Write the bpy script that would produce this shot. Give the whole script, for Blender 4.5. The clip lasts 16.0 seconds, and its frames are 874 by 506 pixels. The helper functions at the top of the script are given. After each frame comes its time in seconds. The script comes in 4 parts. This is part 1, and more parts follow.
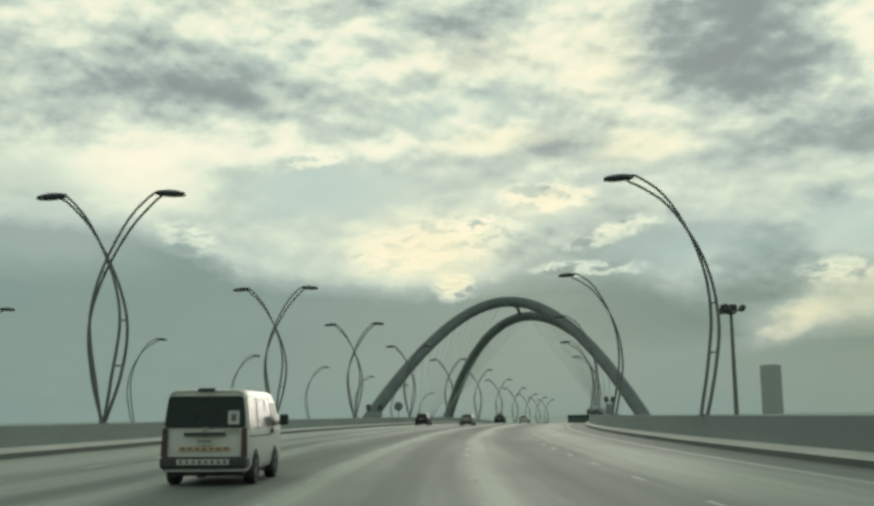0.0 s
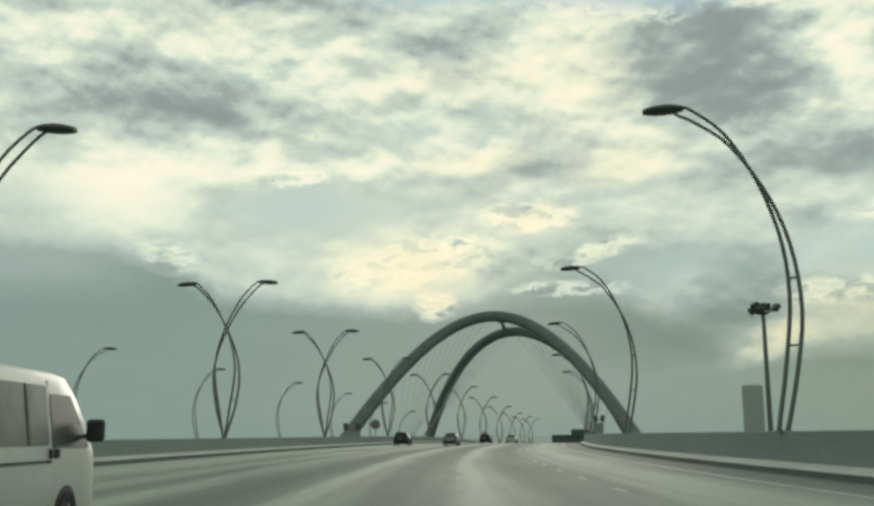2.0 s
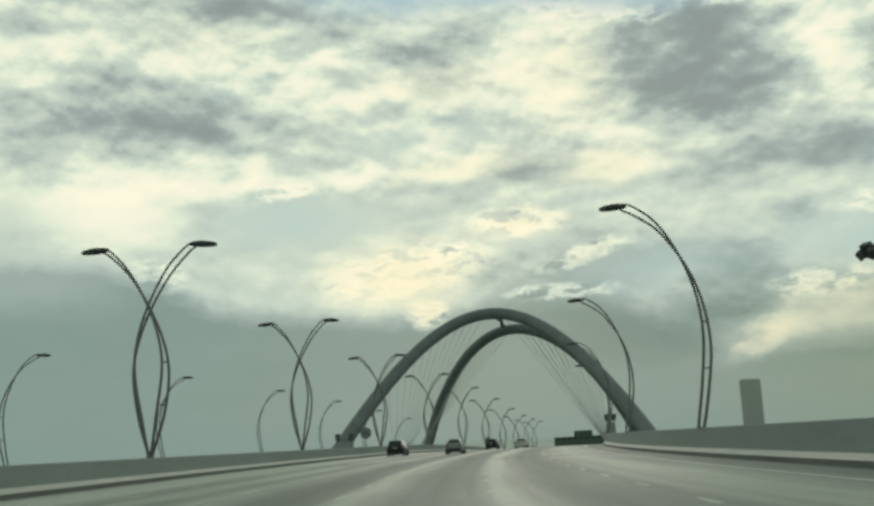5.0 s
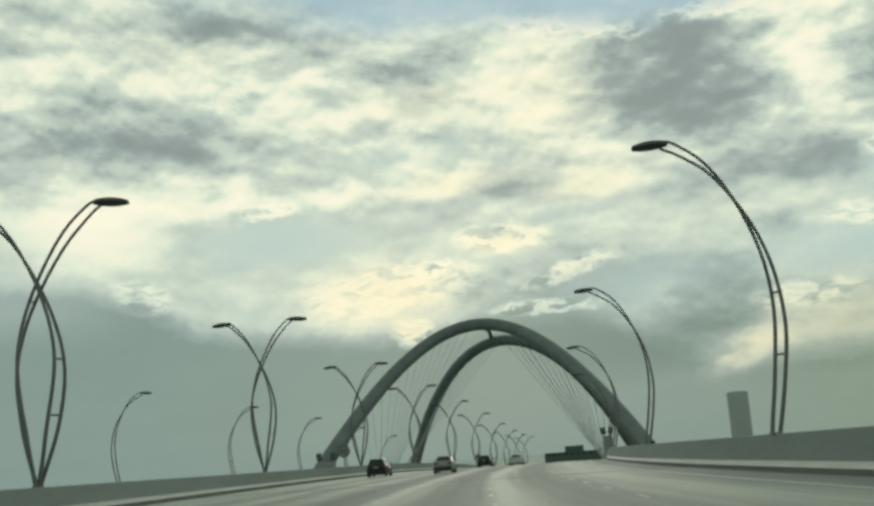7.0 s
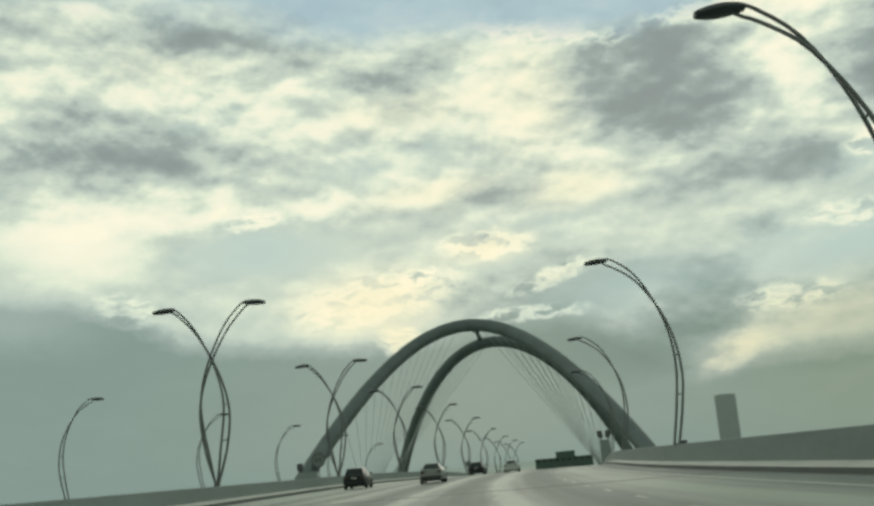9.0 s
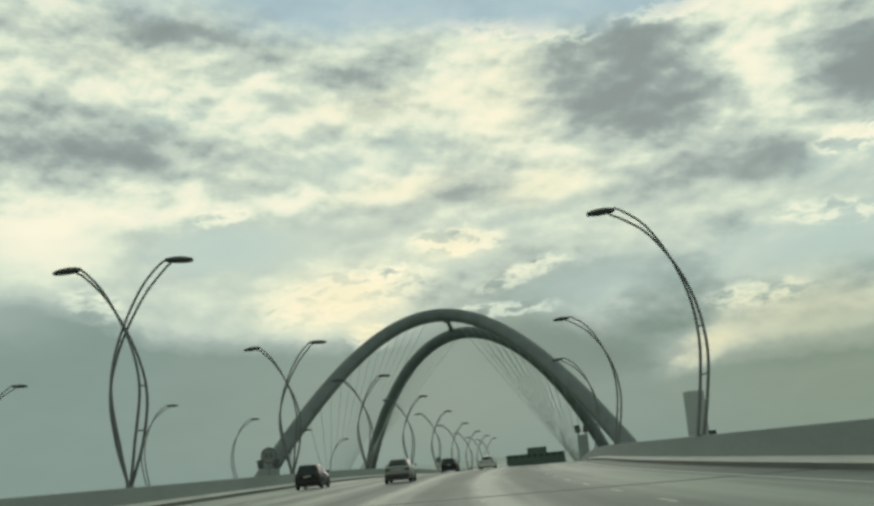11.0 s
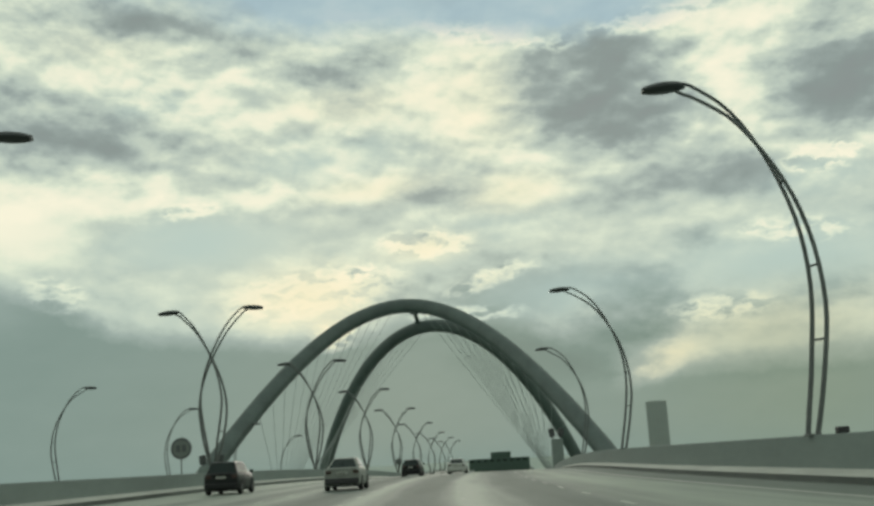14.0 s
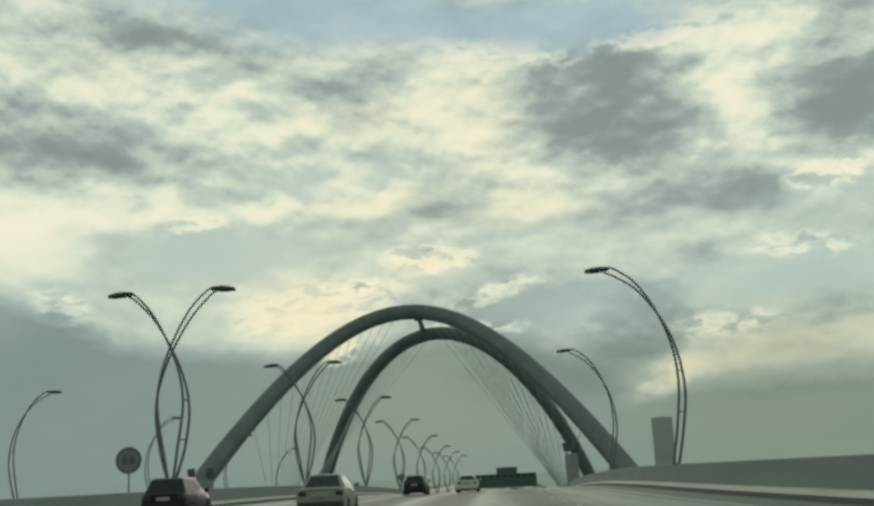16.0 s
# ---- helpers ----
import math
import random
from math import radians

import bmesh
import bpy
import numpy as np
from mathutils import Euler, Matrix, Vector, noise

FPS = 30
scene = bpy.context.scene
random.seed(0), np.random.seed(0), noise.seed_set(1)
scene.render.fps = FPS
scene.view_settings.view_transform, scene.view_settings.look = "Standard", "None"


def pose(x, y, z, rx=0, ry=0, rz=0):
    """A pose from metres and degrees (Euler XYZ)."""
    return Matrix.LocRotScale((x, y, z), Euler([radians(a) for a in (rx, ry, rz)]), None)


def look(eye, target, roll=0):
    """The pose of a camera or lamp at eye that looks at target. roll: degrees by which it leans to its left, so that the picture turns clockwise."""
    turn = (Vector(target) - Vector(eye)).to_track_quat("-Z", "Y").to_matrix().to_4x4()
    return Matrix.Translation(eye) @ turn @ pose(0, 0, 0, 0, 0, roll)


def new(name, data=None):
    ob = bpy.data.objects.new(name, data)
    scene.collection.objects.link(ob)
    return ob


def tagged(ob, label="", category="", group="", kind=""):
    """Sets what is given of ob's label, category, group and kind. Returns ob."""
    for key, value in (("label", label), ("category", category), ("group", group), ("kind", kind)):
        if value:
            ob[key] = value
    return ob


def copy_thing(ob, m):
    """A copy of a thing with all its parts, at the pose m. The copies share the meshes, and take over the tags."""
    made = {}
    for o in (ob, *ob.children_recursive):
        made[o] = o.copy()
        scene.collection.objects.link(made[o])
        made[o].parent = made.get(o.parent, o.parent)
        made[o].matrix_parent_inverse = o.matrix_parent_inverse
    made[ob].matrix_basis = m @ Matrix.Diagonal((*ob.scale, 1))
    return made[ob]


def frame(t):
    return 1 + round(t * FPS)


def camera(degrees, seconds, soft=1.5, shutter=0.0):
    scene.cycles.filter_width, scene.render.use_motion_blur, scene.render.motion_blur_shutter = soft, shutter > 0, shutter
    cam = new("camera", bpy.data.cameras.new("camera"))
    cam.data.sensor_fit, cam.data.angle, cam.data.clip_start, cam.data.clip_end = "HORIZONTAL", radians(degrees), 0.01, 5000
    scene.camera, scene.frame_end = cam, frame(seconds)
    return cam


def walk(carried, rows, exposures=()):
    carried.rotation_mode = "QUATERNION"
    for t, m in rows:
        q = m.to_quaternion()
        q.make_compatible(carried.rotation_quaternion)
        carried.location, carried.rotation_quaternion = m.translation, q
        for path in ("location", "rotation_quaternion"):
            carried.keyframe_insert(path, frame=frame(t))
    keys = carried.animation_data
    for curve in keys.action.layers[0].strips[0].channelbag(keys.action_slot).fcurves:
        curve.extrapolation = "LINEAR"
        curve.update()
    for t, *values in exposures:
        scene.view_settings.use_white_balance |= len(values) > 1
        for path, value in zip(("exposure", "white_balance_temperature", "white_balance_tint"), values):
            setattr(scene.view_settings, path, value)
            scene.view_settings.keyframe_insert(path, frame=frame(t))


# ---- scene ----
# ---- camera ----
cam = camera(45.37, 16.0, soft=3.0)
PATH = [
    (0.0, 0.293, 0.142, 1.594, 98.840, 0.758, 3.881),
    (0.5, 0.090, 3.354, 1.557, 99.064, 0.587, 3.687),
    (1.0, -0.130, 6.928, 1.505, 99.330, 0.538, 3.309),
    (1.5, -0.360, 10.300, 1.472, 99.604, 0.611, 3.102),
    (2.0, -0.586, 13.978, 1.437, 99.902, 0.670, 2.859),
    (2.5, -0.819, 17.276, 1.418, 100.078, 0.951, 2.727),
    (3.0, -1.101, 20.917, 1.396, 100.107, 1.497, 2.779),
    (5.5, -2.115, 38.126, 1.380, 100.477, 3.279, 2.625),
    (6.0, -2.276, 41.723, 1.374, 100.820, 3.386, 2.379),
    (6.5, -2.436, 45.151, 1.370, 101.081, 3.682, 2.258),
    (7.0, -2.569, 48.696, 1.352, 101.234, 4.059, 2.079),
    (7.5, -2.702, 51.900, 1.350, 101.400, 4.336, 1.919),
    (8.0, -2.838, 55.415, 1.337, 101.505, 4.700, 1.752),
    (8.5, -2.957, 58.838, 1.341, 101.557, 4.897, 1.657),
    (9.0, -2.967, 62.244, 1.330, 101.619, 5.097, 1.443),
    (11.5, -3.238, 78.686, 1.344, 101.008, 4.905, -0.745),
    (12.0, -3.260, 82.092, 1.332, 100.660, 4.688, -1.204),
    (12.5, -3.255, 85.229, 1.330, 100.593, 4.464, -1.486),
    (13.0, -3.255, 88.588, 1.306, 100.740, 3.918, -1.958),
    (13.5, -3.204, 91.619, 1.305, 100.938, 3.500, -2.205),
    (14.0, -3.140, 95.017, 1.321, 101.256, 3.281, -2.375),
    (14.5, -3.032, 98.346, 1.379, 101.567, 3.144, -2.446),
    (15.0, -3.012, 101.727, 1.408, 101.768, 3.079, -2.486),
    (15.5, -2.973, 105.189, 1.431, 101.897, 3.034, -2.398),
    (16.0, -2.913, 108.782, 1.452, 102.057, 2.888, -2.190),
]
walk(cam, [(t, pose(*p)) for t, *p in PATH], exposures=[(0.0, 0.0, 6500, 10), (9.0, 0.0, 6500, 10), (12.0, -0.05, 6500, 10), (14.5, -0.07, 6500, 10), (16.0, -0.15, 6500, 10)])

# ---- world: low sun behind broken stratus, hazy horizon ----
world = bpy.data.worlds.new("sky")
scene.world = world
world.use_nodes = True
SUN_AZ, SUN_EL = 1.5, 10.0


def link_maker(tree):
    def node(kind, **props):
        n = tree.nodes.new(kind)
        for k, v in props.items():
            if k == "operation":
                n.operation = v
            elif k == "blend_type":
                n.blend_type = v
            elif k == "data_type":
                n.data_type = v
            elif k == "gradient_type":
                n.gradient_type = v
            elif k == "vector_type":
                n.vector_type = v
            elif k == "interpolation_type":
                n.interpolation_type = v
        return n

    def math_node(op, a, b=None, c=None, clamp=False):
        n = node("ShaderNodeMath", operation=op)
        n.use_clamp = clamp
        for i, v in enumerate((a, b, c)):
            if v is None:
                continue
            if isinstance(v, (int, float)):
                n.inputs[i].default_value = v
            else:
                tree.links.new(v, n.inputs[i])
        return n.outputs[0]

    def mix(fac, a, b, blend="MIX"):
        n = node("ShaderNodeMix", data_type="RGBA", blend_type=blend)
        for sock, v in ((n.inputs[0], fac), (n.inputs[6], a), (n.inputs[7], b)):
            if isinstance(v, (int, float)):
                sock.default_value = v
            elif isinstance(v, tuple):
                sock.default_value = (*v, 1)
            else:
                tree.links.new(v, sock)
        return n.outputs[2]

    def noise_tex(vec, scale, detail=5.0, rough=0.55, distort=0.0):
        n = node("ShaderNodeTexNoise")
        n.inputs["Scale"].default_value = scale
        n.inputs["Detail"].default_value = detail
        n.inputs["Roughness"].default_value = rough
        n.inputs["Distortion"].default_value = distort
        tree.links.new(vec, n.inputs["Vector"])
        return n

    def ramp(fac, stops, mode="LINEAR"):
        n = node("ShaderNodeValToRGB")
        n.color_ramp.interpolation = mode
        el = n.color_ramp.elements
        while len(el) < len(stops):
            el.new(0.5)
        for e, (p, c) in zip(el, stops):
            e.position, e.color = p, (*c, 1)
        tree.links.new(fac, n.inputs[0])
        return n.outputs[0]

    return node, math_node, mix, noise_tex, ramp


def build_sky():
    tree = world.node_tree
    tree.nodes.clear()
    node, m, mix, noise_tex, ramp = link_maker(tree)
    coord = node("ShaderNodeTexCoord").outputs["Generated"]
    sep = node("ShaderNodeSeparateXYZ")
    tree.links.new(coord, sep.inputs[0])
    x, y, z = sep.outputs
    az = m("MULTIPLY", m("ARCTAN2", x, y), 57.29578)
    el = m("MULTIPLY", m("ARCSINE", m("MAXIMUM", m("MINIMUM", z, 0.9999), -0.9999)), 57.29578)
    flat = node("ShaderNodeCombineXYZ")
    tree.links.new(az, flat.inputs[0])
    tree.links.new(el, flat.inputs[1])
    plane = flat.outputs[0]

    def stretched(vec, sx, sy, turn=0.0):
        mp = node("ShaderNodeMapping")
        mp.inputs["Scale"].default_value = (sx, sy, 1)
        mp.inputs["Rotation"].default_value = (0, 0, radians(turn))
        tree.links.new(vec, mp.inputs[0])
        return mp.outputs[0]

    def warped(scale, amount, detail):
        """The cloud plane pushed about by a noise, for ragged edges."""
        n = noise_tex(stretched(plane, 1, 1.6), scale, detail, 0.6)
        off = node("ShaderNodeVectorMath", operation="SUBTRACT")
        tree.links.new(n.outputs["Color"], off.inputs[0])
        off.inputs[1].default_value = (0.5, 0.5, 0.5)
        sc = node("ShaderNodeVectorMath", operation="MULTIPLY")
        tree.links.new(off.outputs[0], sc.inputs[0])
        sc.inputs[1].default_value = (amount, amount * 0.6, 0)
        add = node("ShaderNodeVectorMath", operation="ADD")
        tree.links.new(plane, add.inputs[0])
        tree.links.new(sc.outputs[0], add.inputs[1])
        return add.outputs[0]

    warp = warped(0.30, 3.6, 7)
    warp_fine = warped(0.9, 1.7, 6)

    def between(value, lo, hi, to0=0.0, to1=1.0):
        r = node("ShaderNodeMapRange", interpolation_type="SMOOTHSTEP")
        tree.links.new(value, r.inputs[0])
        r.inputs[1].default_value, r.inputs[2].default_value = lo, hi
        r.inputs[3].default_value, r.inputs[4].default_value = to0, to1
        return r.outputs[0]

    def blobs(rows, vec, lo=0.0, hi=1.0):
        """Placed patches: azimuth, elevation, half width, half height (degrees), tilt, amount; lo and hi set how crisp the rim is."""
        total = None
        for a, e, w, h, tilt, amount in rows:
            mp = node("ShaderNodeMapping", vector_type="TEXTURE")
            mp.inputs["Location"].default_value = (a, e, 0)
            mp.inputs["Rotation"].default_value = (0, 0, radians(tilt))
            mp.inputs["Scale"].default_value = (w, h, 1)
            tree.links.new(vec, mp.inputs[0])
            g = node("ShaderNodeTexGradient", gradient_type="SPHERICAL")
            tree.links.new(mp.outputs[0], g.inputs[0])
            total = m("MULTIPLY_ADD", between(g.outputs["Fac"], lo, hi), amount, total if total is not None else 0.0)
        return total

    # height over the upper edge of the haze bank, which sinks from the left to the right
    wsep = node("ShaderNodeSeparateXYZ")
    tree.links.new(warp_fine, wsep.inputs[0])
    edge = ramp(m("DIVIDE", m("ADD", wsep.outputs[0], 60.0), 120.0, clamp=True), [(0.5 + a / 120, (h / 20,) * 3) for a, h in BANK_EDGE], "B_SPLINE")
    over = m("SUBTRACT", wsep.outputs[1], m("MULTIPLY", edge, 20.0))
    base = ramp(m("MULTIPLY_ADD", over, 0.02, 0.3, clamp=True), [(0.0, (0.29,) * 3), (0.285, (0.283,) * 3), (0.315, (0.58,) * 3), (0.36, (0.63,) * 3), (0.46, (0.68,) * 3), (0.56, (0.69,) * 3), (0.66, (0.66,) * 3),
                                                                     (0.76, (0.6,) * 3), (1.0, (0.5,) * 3)])
    cover = between(over, -0.4, 1.6, 0.06, 1.0)
    rough = m("MULTIPLY", m("SUBTRACT", between(el, 11.0, 18.0, 0.55, 1.0), blobs(SKY_CALM, warp), clamp=True), cover)
    light = m("ADD", m("ADD", base, blobs(SKY_LIGHT, warp)), m("MULTIPLY", blobs(SKY_DARK, warp, 0.0, 0.85), 0.86))
    light = m("ADD", light, blobs(SKY_BANKS, warp_fine, 0.0, 0.8))
    # small clouds broken into flakes, lit along their rims
    flake = noise_tex(stretched(warp_fine, 0.75, 2.0, 4), 0.80, 5, 0.5, 0.0).outputs[0]
    flakes = m("ADD", between(flake, 0.37, 0.54, -0.25, 1.2), between(flake, 0.54, 0.70, 0.0, -0.9))
    light = m("MULTIPLY_ADD", blobs(SKY_CRISP, warp_fine, 0.0, 0.5), flakes, light)

    # billows and wisps, drawn out along the wind, paler where they face the low sun
    lay = stretched(plane, 0.72, 1.25, 8)
    shift = node("ShaderNodeVectorMath", operation="ADD")
    tree.links.new(lay, shift.inputs[0])
    shift.inputs[1].default_value = (0.15, -0.55, 0)

    def billow(vec, scale, detail, rgh, distort=0.0):
        return m("SUBTRACT", noise_tex(vec, scale, detail, rgh, distort).outputs[0], 0.5)

    wide = billow(lay, 0.27, 6, 0.52, 0.1)
    toward = billow(shift.outputs[0], 0.27, 6, 0.52, 0.1)
    wisp = billow(stretched(plane, 0.5, 1.5, 12), 0.5, 4, 0.5, 0.3)
    puff = billow(stretched(plane, 0.8, 1.1, 10), 0.75, 4, 0.5, 0.1)
    wisp = m("MULTIPLY_ADD", puff, 0.55, wisp)
    detail = m("ADD", m("MULTIPLY", wide, 0.8), m("ADD", m("MULTIPLY", m("SUBTRACT", wide, toward), 0.95), m("MULTIPLY", wisp, 0.50)))
    light = m("MULTIPLY_ADD", m("ADD", detail, 0.025), rough, light)
    # cloud edges: the middle tones part into pale and grey
    light = ramp(m("MULTIPLY", light, 0.8, clamp=True), [(0.0, (0.12,) * 3), (0.20, (0.265,) * 3), (0.34, (0.44,) * 3), (0.45, (0.61,) * 3), (0.53, (0.69,) * 3), (0.60, (0.78,) * 3), (0.70, (0.91,) * 3), (0.82, (1.0,) * 3)])
    colour = ramp(light, SKY_RAMP)
    # high cloud is a more neutral grey than the haze below
    high = between(el, 8.0, 15.0)
    dull = m("MULTIPLY", high, m("SUBTRACT", 0.85, light, clamp=True))
    colour = mix(m("MULTIPLY", dull, 0.85, clamp=True), colour, (0.338, 0.362, 0.358))
    warm = m("MULTIPLY", m("MAXIMUM", blobs(SKY_WARM, warp_fine), 0.0, clamp=True), between(light, 0.35, 0.85))
    colour = mix(warm, colour, (0.95, 0.86, 0.56))
    teal = m("MULTIPLY", m("MAXIMUM", blobs(SKY_TEAL, warp), 0.0, clamp=True), between(light, 0.95, 0.6))
    colour = mix(teal, colour, (0.44, 0.60, 0.57))
    blue = m("MULTIPLY", m("MAXIMUM", blobs(SKY_BLUE, warp), 0.0, clamp=True), 0.85)
    colour = mix(blue, colour, (0.39, 0.54, 0.60))
    # the haze is yellower towards the land
    colour = mix(m("MINIMUM", blobs(SKY_HAZE, warp_fine), 1.0), colour, (1.08, 1.0, 0.86), "MULTIPLY")
    # the clear sky that shows in the thin places
    sky = node("ShaderNodeTexSky")
    sky.sky_type = "NISHITA"
    sky.sun_disc = False
    sky.sun_elevation, sky.sun_rotation = radians(SUN_EL), radians(SUN_AZ)
    sky.dust_density, sky.air_density = 2.5, 1.2
    clear = mix(1.0, sky.outputs[0], (0.05, 0.05, 0.05), "MULTIPLY")
    colour = mix(0.985, clear, colour)
    # below the horizon: dull haze
    colour = mix(between(el, -1.5, 0.0), (0.20, 0.24, 0.21), colour)
    bg = node("ShaderNodeBackground")
    tree.links.new(colour, bg.inputs[0])
    bg.inputs[1].default_value = 1.0
    out = node("ShaderNodeOutputWorld")
    tree.links.new(bg.outputs[0], out.inputs[0])


# azimuth and height of the haze bank's upper edge, in degrees
BANK_EDGE = [(-40, 10.5), (-27, 10.6), (-20.5, 10.1), (-17, 9.0), (-14.5, 7.4), (-8, 7.0), (-3, 6.6), (1, 7.3), (7, 7.4), (10, 5.6), (13, 4.2), (20, 4.3), (30, 4.2)]
# patches of cloud: azimuth, elevation, half width, half height (degrees), tilt, amount
SKY_DARK = [
    (12.3, 19.5, 7.62, 4.59, 3, -0.42), (15.9, 17.3, 5.45, 2.14, -9, -0.26), (25.4, 18.3, 4.83, 3.98, 3, -0.52), (-11.1, 23.4, 7.66, 2.45, -11, -0.22),
    (-15.4, 24.2, 5.03, 1.83, -7, -0.08), (-19, 18.2, 7.73, 3.52, -7, -0.2), (-12.9, 17.6, 7.7, 2.29, -11, -0.13), (-17.7, 17, 9.59, 1.53, -7, -0.14),
    (-25.7, 15.8, 4.77, 1.53, 1, -0.14), (-3, 21, 3.6, 1.53, 3, -0.15), (0.3, 20.9, 2.62, 1.83, 3, -0.08), (14.3, 13.8, 3.78, 2.45, 23, -0.24),
    (18.8, 14, 5.99, 1.99, -3, -0.28), (17.6, 11, 2.49, 1.07, 3, -0.2), (3.4, 14.2, 4.1, 1.22, 5, -0.26),
]
SKY_BANKS = [
    (7.2, 8.9, 11.14, 2.6, 6, -0.2), (9.4, 5.7, 7.38, 2.75, 3, -0.1), (21.4, 6.3, 10.46, 3.67, 3, -0.12), (21.4, 11.5, 8.11, 2.75, 3, -0.06),
    (23, 8.4, 8.04, 2.75, 3, -0.05), (-25.2, 9.5, 9.3, 2.75, -3, 0.13), (13.4, 6.9, 5.24, 2.75, 23, -0.24),
]
SKY_LIGHT = [
    (-19.6, 12.7, 5.96, 2.75, 3, 0.3), (-16.4, 14.8, 8.23, 1.38, 3, 0.16), (-10.5, 14.2, 20.19, 0.92, 3, 0.22), (4.3, 19.1, 6.15, 3.98, 3, 0.12),
    (7.5, 14.3, 4.73, 1.53, -3, 0.16), (19.7, 19.3, 2.59, 4.59, 3, 0.22), (20.1, 22.6, 5.63, 2.14, 3, 0.26), (3, 23.3, 4.33, 1.83, -27, 0.22),
    (-2.8, 16, 10.5, 1.68, -1, 0.05), (-13.5, 21.4, 6.57, 1.38, -13, 0.12), (20.7, 5.5, 10.14, 1.83, 7, 0.05), (-6.1, 8.4, 8.96, 2.45, -1, 0.13),
    (-23.7, 13.3, 8.17, 3.06, 1, 0.1), (-5.2, 18.9, 5.17, 1.22, 3, 0.1), (-9.6, 21, 3.6, 1.22, 3, 0.12), (14.4, 4.2, 3.22, 0.98, 23, 0.18),
]
SKY_CRISP = [
    (-3.9, 9.5, 6.2, 1.71, 7, 0.19), (-6.1, 8, 3.71, 1.22, 3, 0.06), (2.4, 11.8, 3.44, 1.04, -1, 0.24), (6, 9.7, 3.41, 0.67, 17, 0.26),
    (4.6, 7.8, 4.01, 0.49, 1, 0.26), (18.1, 7.2, 3.39, 0.92, 3, 0.18), (-17.4, 9.6, 2.17, 1.1, -17, 0.16), (5.6, 23.1, 3.66, 0.67, -9, 0.24),
    (9.9, 22.1, 2.31, 0.55, -7, 0.22), (15.8, 22.7, 4.97, 0.8, 3, 0.26), (24, 14.3, 2.84, 0.92, 3, 0.2), (22.4, 10.8, 3.74, 0.92, -5, 0.16),
    (-1.8, 10.2, 1.86, 0.61, 21, 0.2), (-10.5, 13.9, 2.21, 0.55, 7, 0.16), (-2.8, 6.9, 1.54, 1.1, 3, 0.24),
]
SKY_WARM = [
    (-4.2, 9.1, 7.43, 2.91, 3, 0.62), (2.4, 11.7, 4.06, 1.38, 3, 0.45), (14.1, 4.2, 4.6, 1.99, 23, 0.7), (7.5, 14.3, 4.73, 1.83, 3, 0.35),
    (-1.4, 19.5, 6.49, 1.83, 3, 0.25), (6, 19.3, 5.18, 4.59, 3, 0.25), (-15, 22.3, 5.29, 1.83, 3, 0.12), (-2.8, 6.9, 2.16, 1.53, 3, 0.5),
    (20.8, 6.3, 10.15, 3.36, 3, 0.28), (-0, 14.9, 6.33, 1.22, 3, 0.3), (5.6, 9.4, 3.72, 1.22, 13, 0.25),
]
SKY_TEAL = [
    (-2.8, 16.5, 7.34, 1.68, 3, 0.45), (-10.2, 12.2, 7.51, 2.29, 3, 0.6), (24.2, 13.4, 4.72, 1.83, 3, 0.4), (22, 9.4, 9.3, 3.06, 3, 0.5),
    (9.6, 8.8, 7.74, 2.14, 3, 0.45), (-12, 19.4, 4.86, 1.22, -7, 0.3), (6.5, 12.6, 6.27, 1.53, 3, 0.3),
]
SKY_BLUE = [
    (-2.5, 24.8, 11.12, 2.6, -3, 1.25), (10.8, 23.9, 12.04, 2.45, -1, 1.35), (-1.1, 27.5, 31.03, 3.36, 3, 1.2),
]
SKY_HAZE = [
    (23.1, 2.7, 15.31, 7.95, 3, 0.9), (19.3, 5.9, 7.99, 2.45, 3, 0.3),
]
SKY_CALM = [
    (-9.6, 12.2, 8.45, 2.14, 3, 0.7), (-2.8, 16.5, 6.38, 1.22, 3, 0.5), (-19.3, 12.7, 5.02, 2.14, 3, 0.6), (21.7, 9.1, 8.67, 2.14, 3, 0.55),
    (9.3, 8.9, 6.81, 1.83, 3, 0.5), (9.1, 5.7, 6.15, 1.83, 3, 0.6), (-24.2, 12.7, 6.27, 2.14, 1, 0.6), (21.2, 5.1, 7.98, 2.14, 3, 0.5),
]
SKY_RAMP = [(0.0, (0.10, 0.15, 0.135)), (0.27, (0.205, 0.295, 0.262)), (0.45, (0.345, 0.44, 0.40)), (0.62, (0.53, 0.635, 0.545)), (0.80, (0.74, 0.825, 0.655)), (1.0, (0.985, 0.95, 0.74))]
build_sky()

sun = new("sun", bpy.data.lights.new("sun", "SUN"))
sun.data.energy, sun.data.angle, sun.data.color = 0.5, radians(18), (1.0, 0.93, 0.80)
sun.matrix_world = look((0, 0, 60), (-math.sin(radians(SUN_AZ)) * 60, -math.cos(radians(SUN_AZ)) * 60, 60 - 60 * math.tan(radians(SUN_EL))))


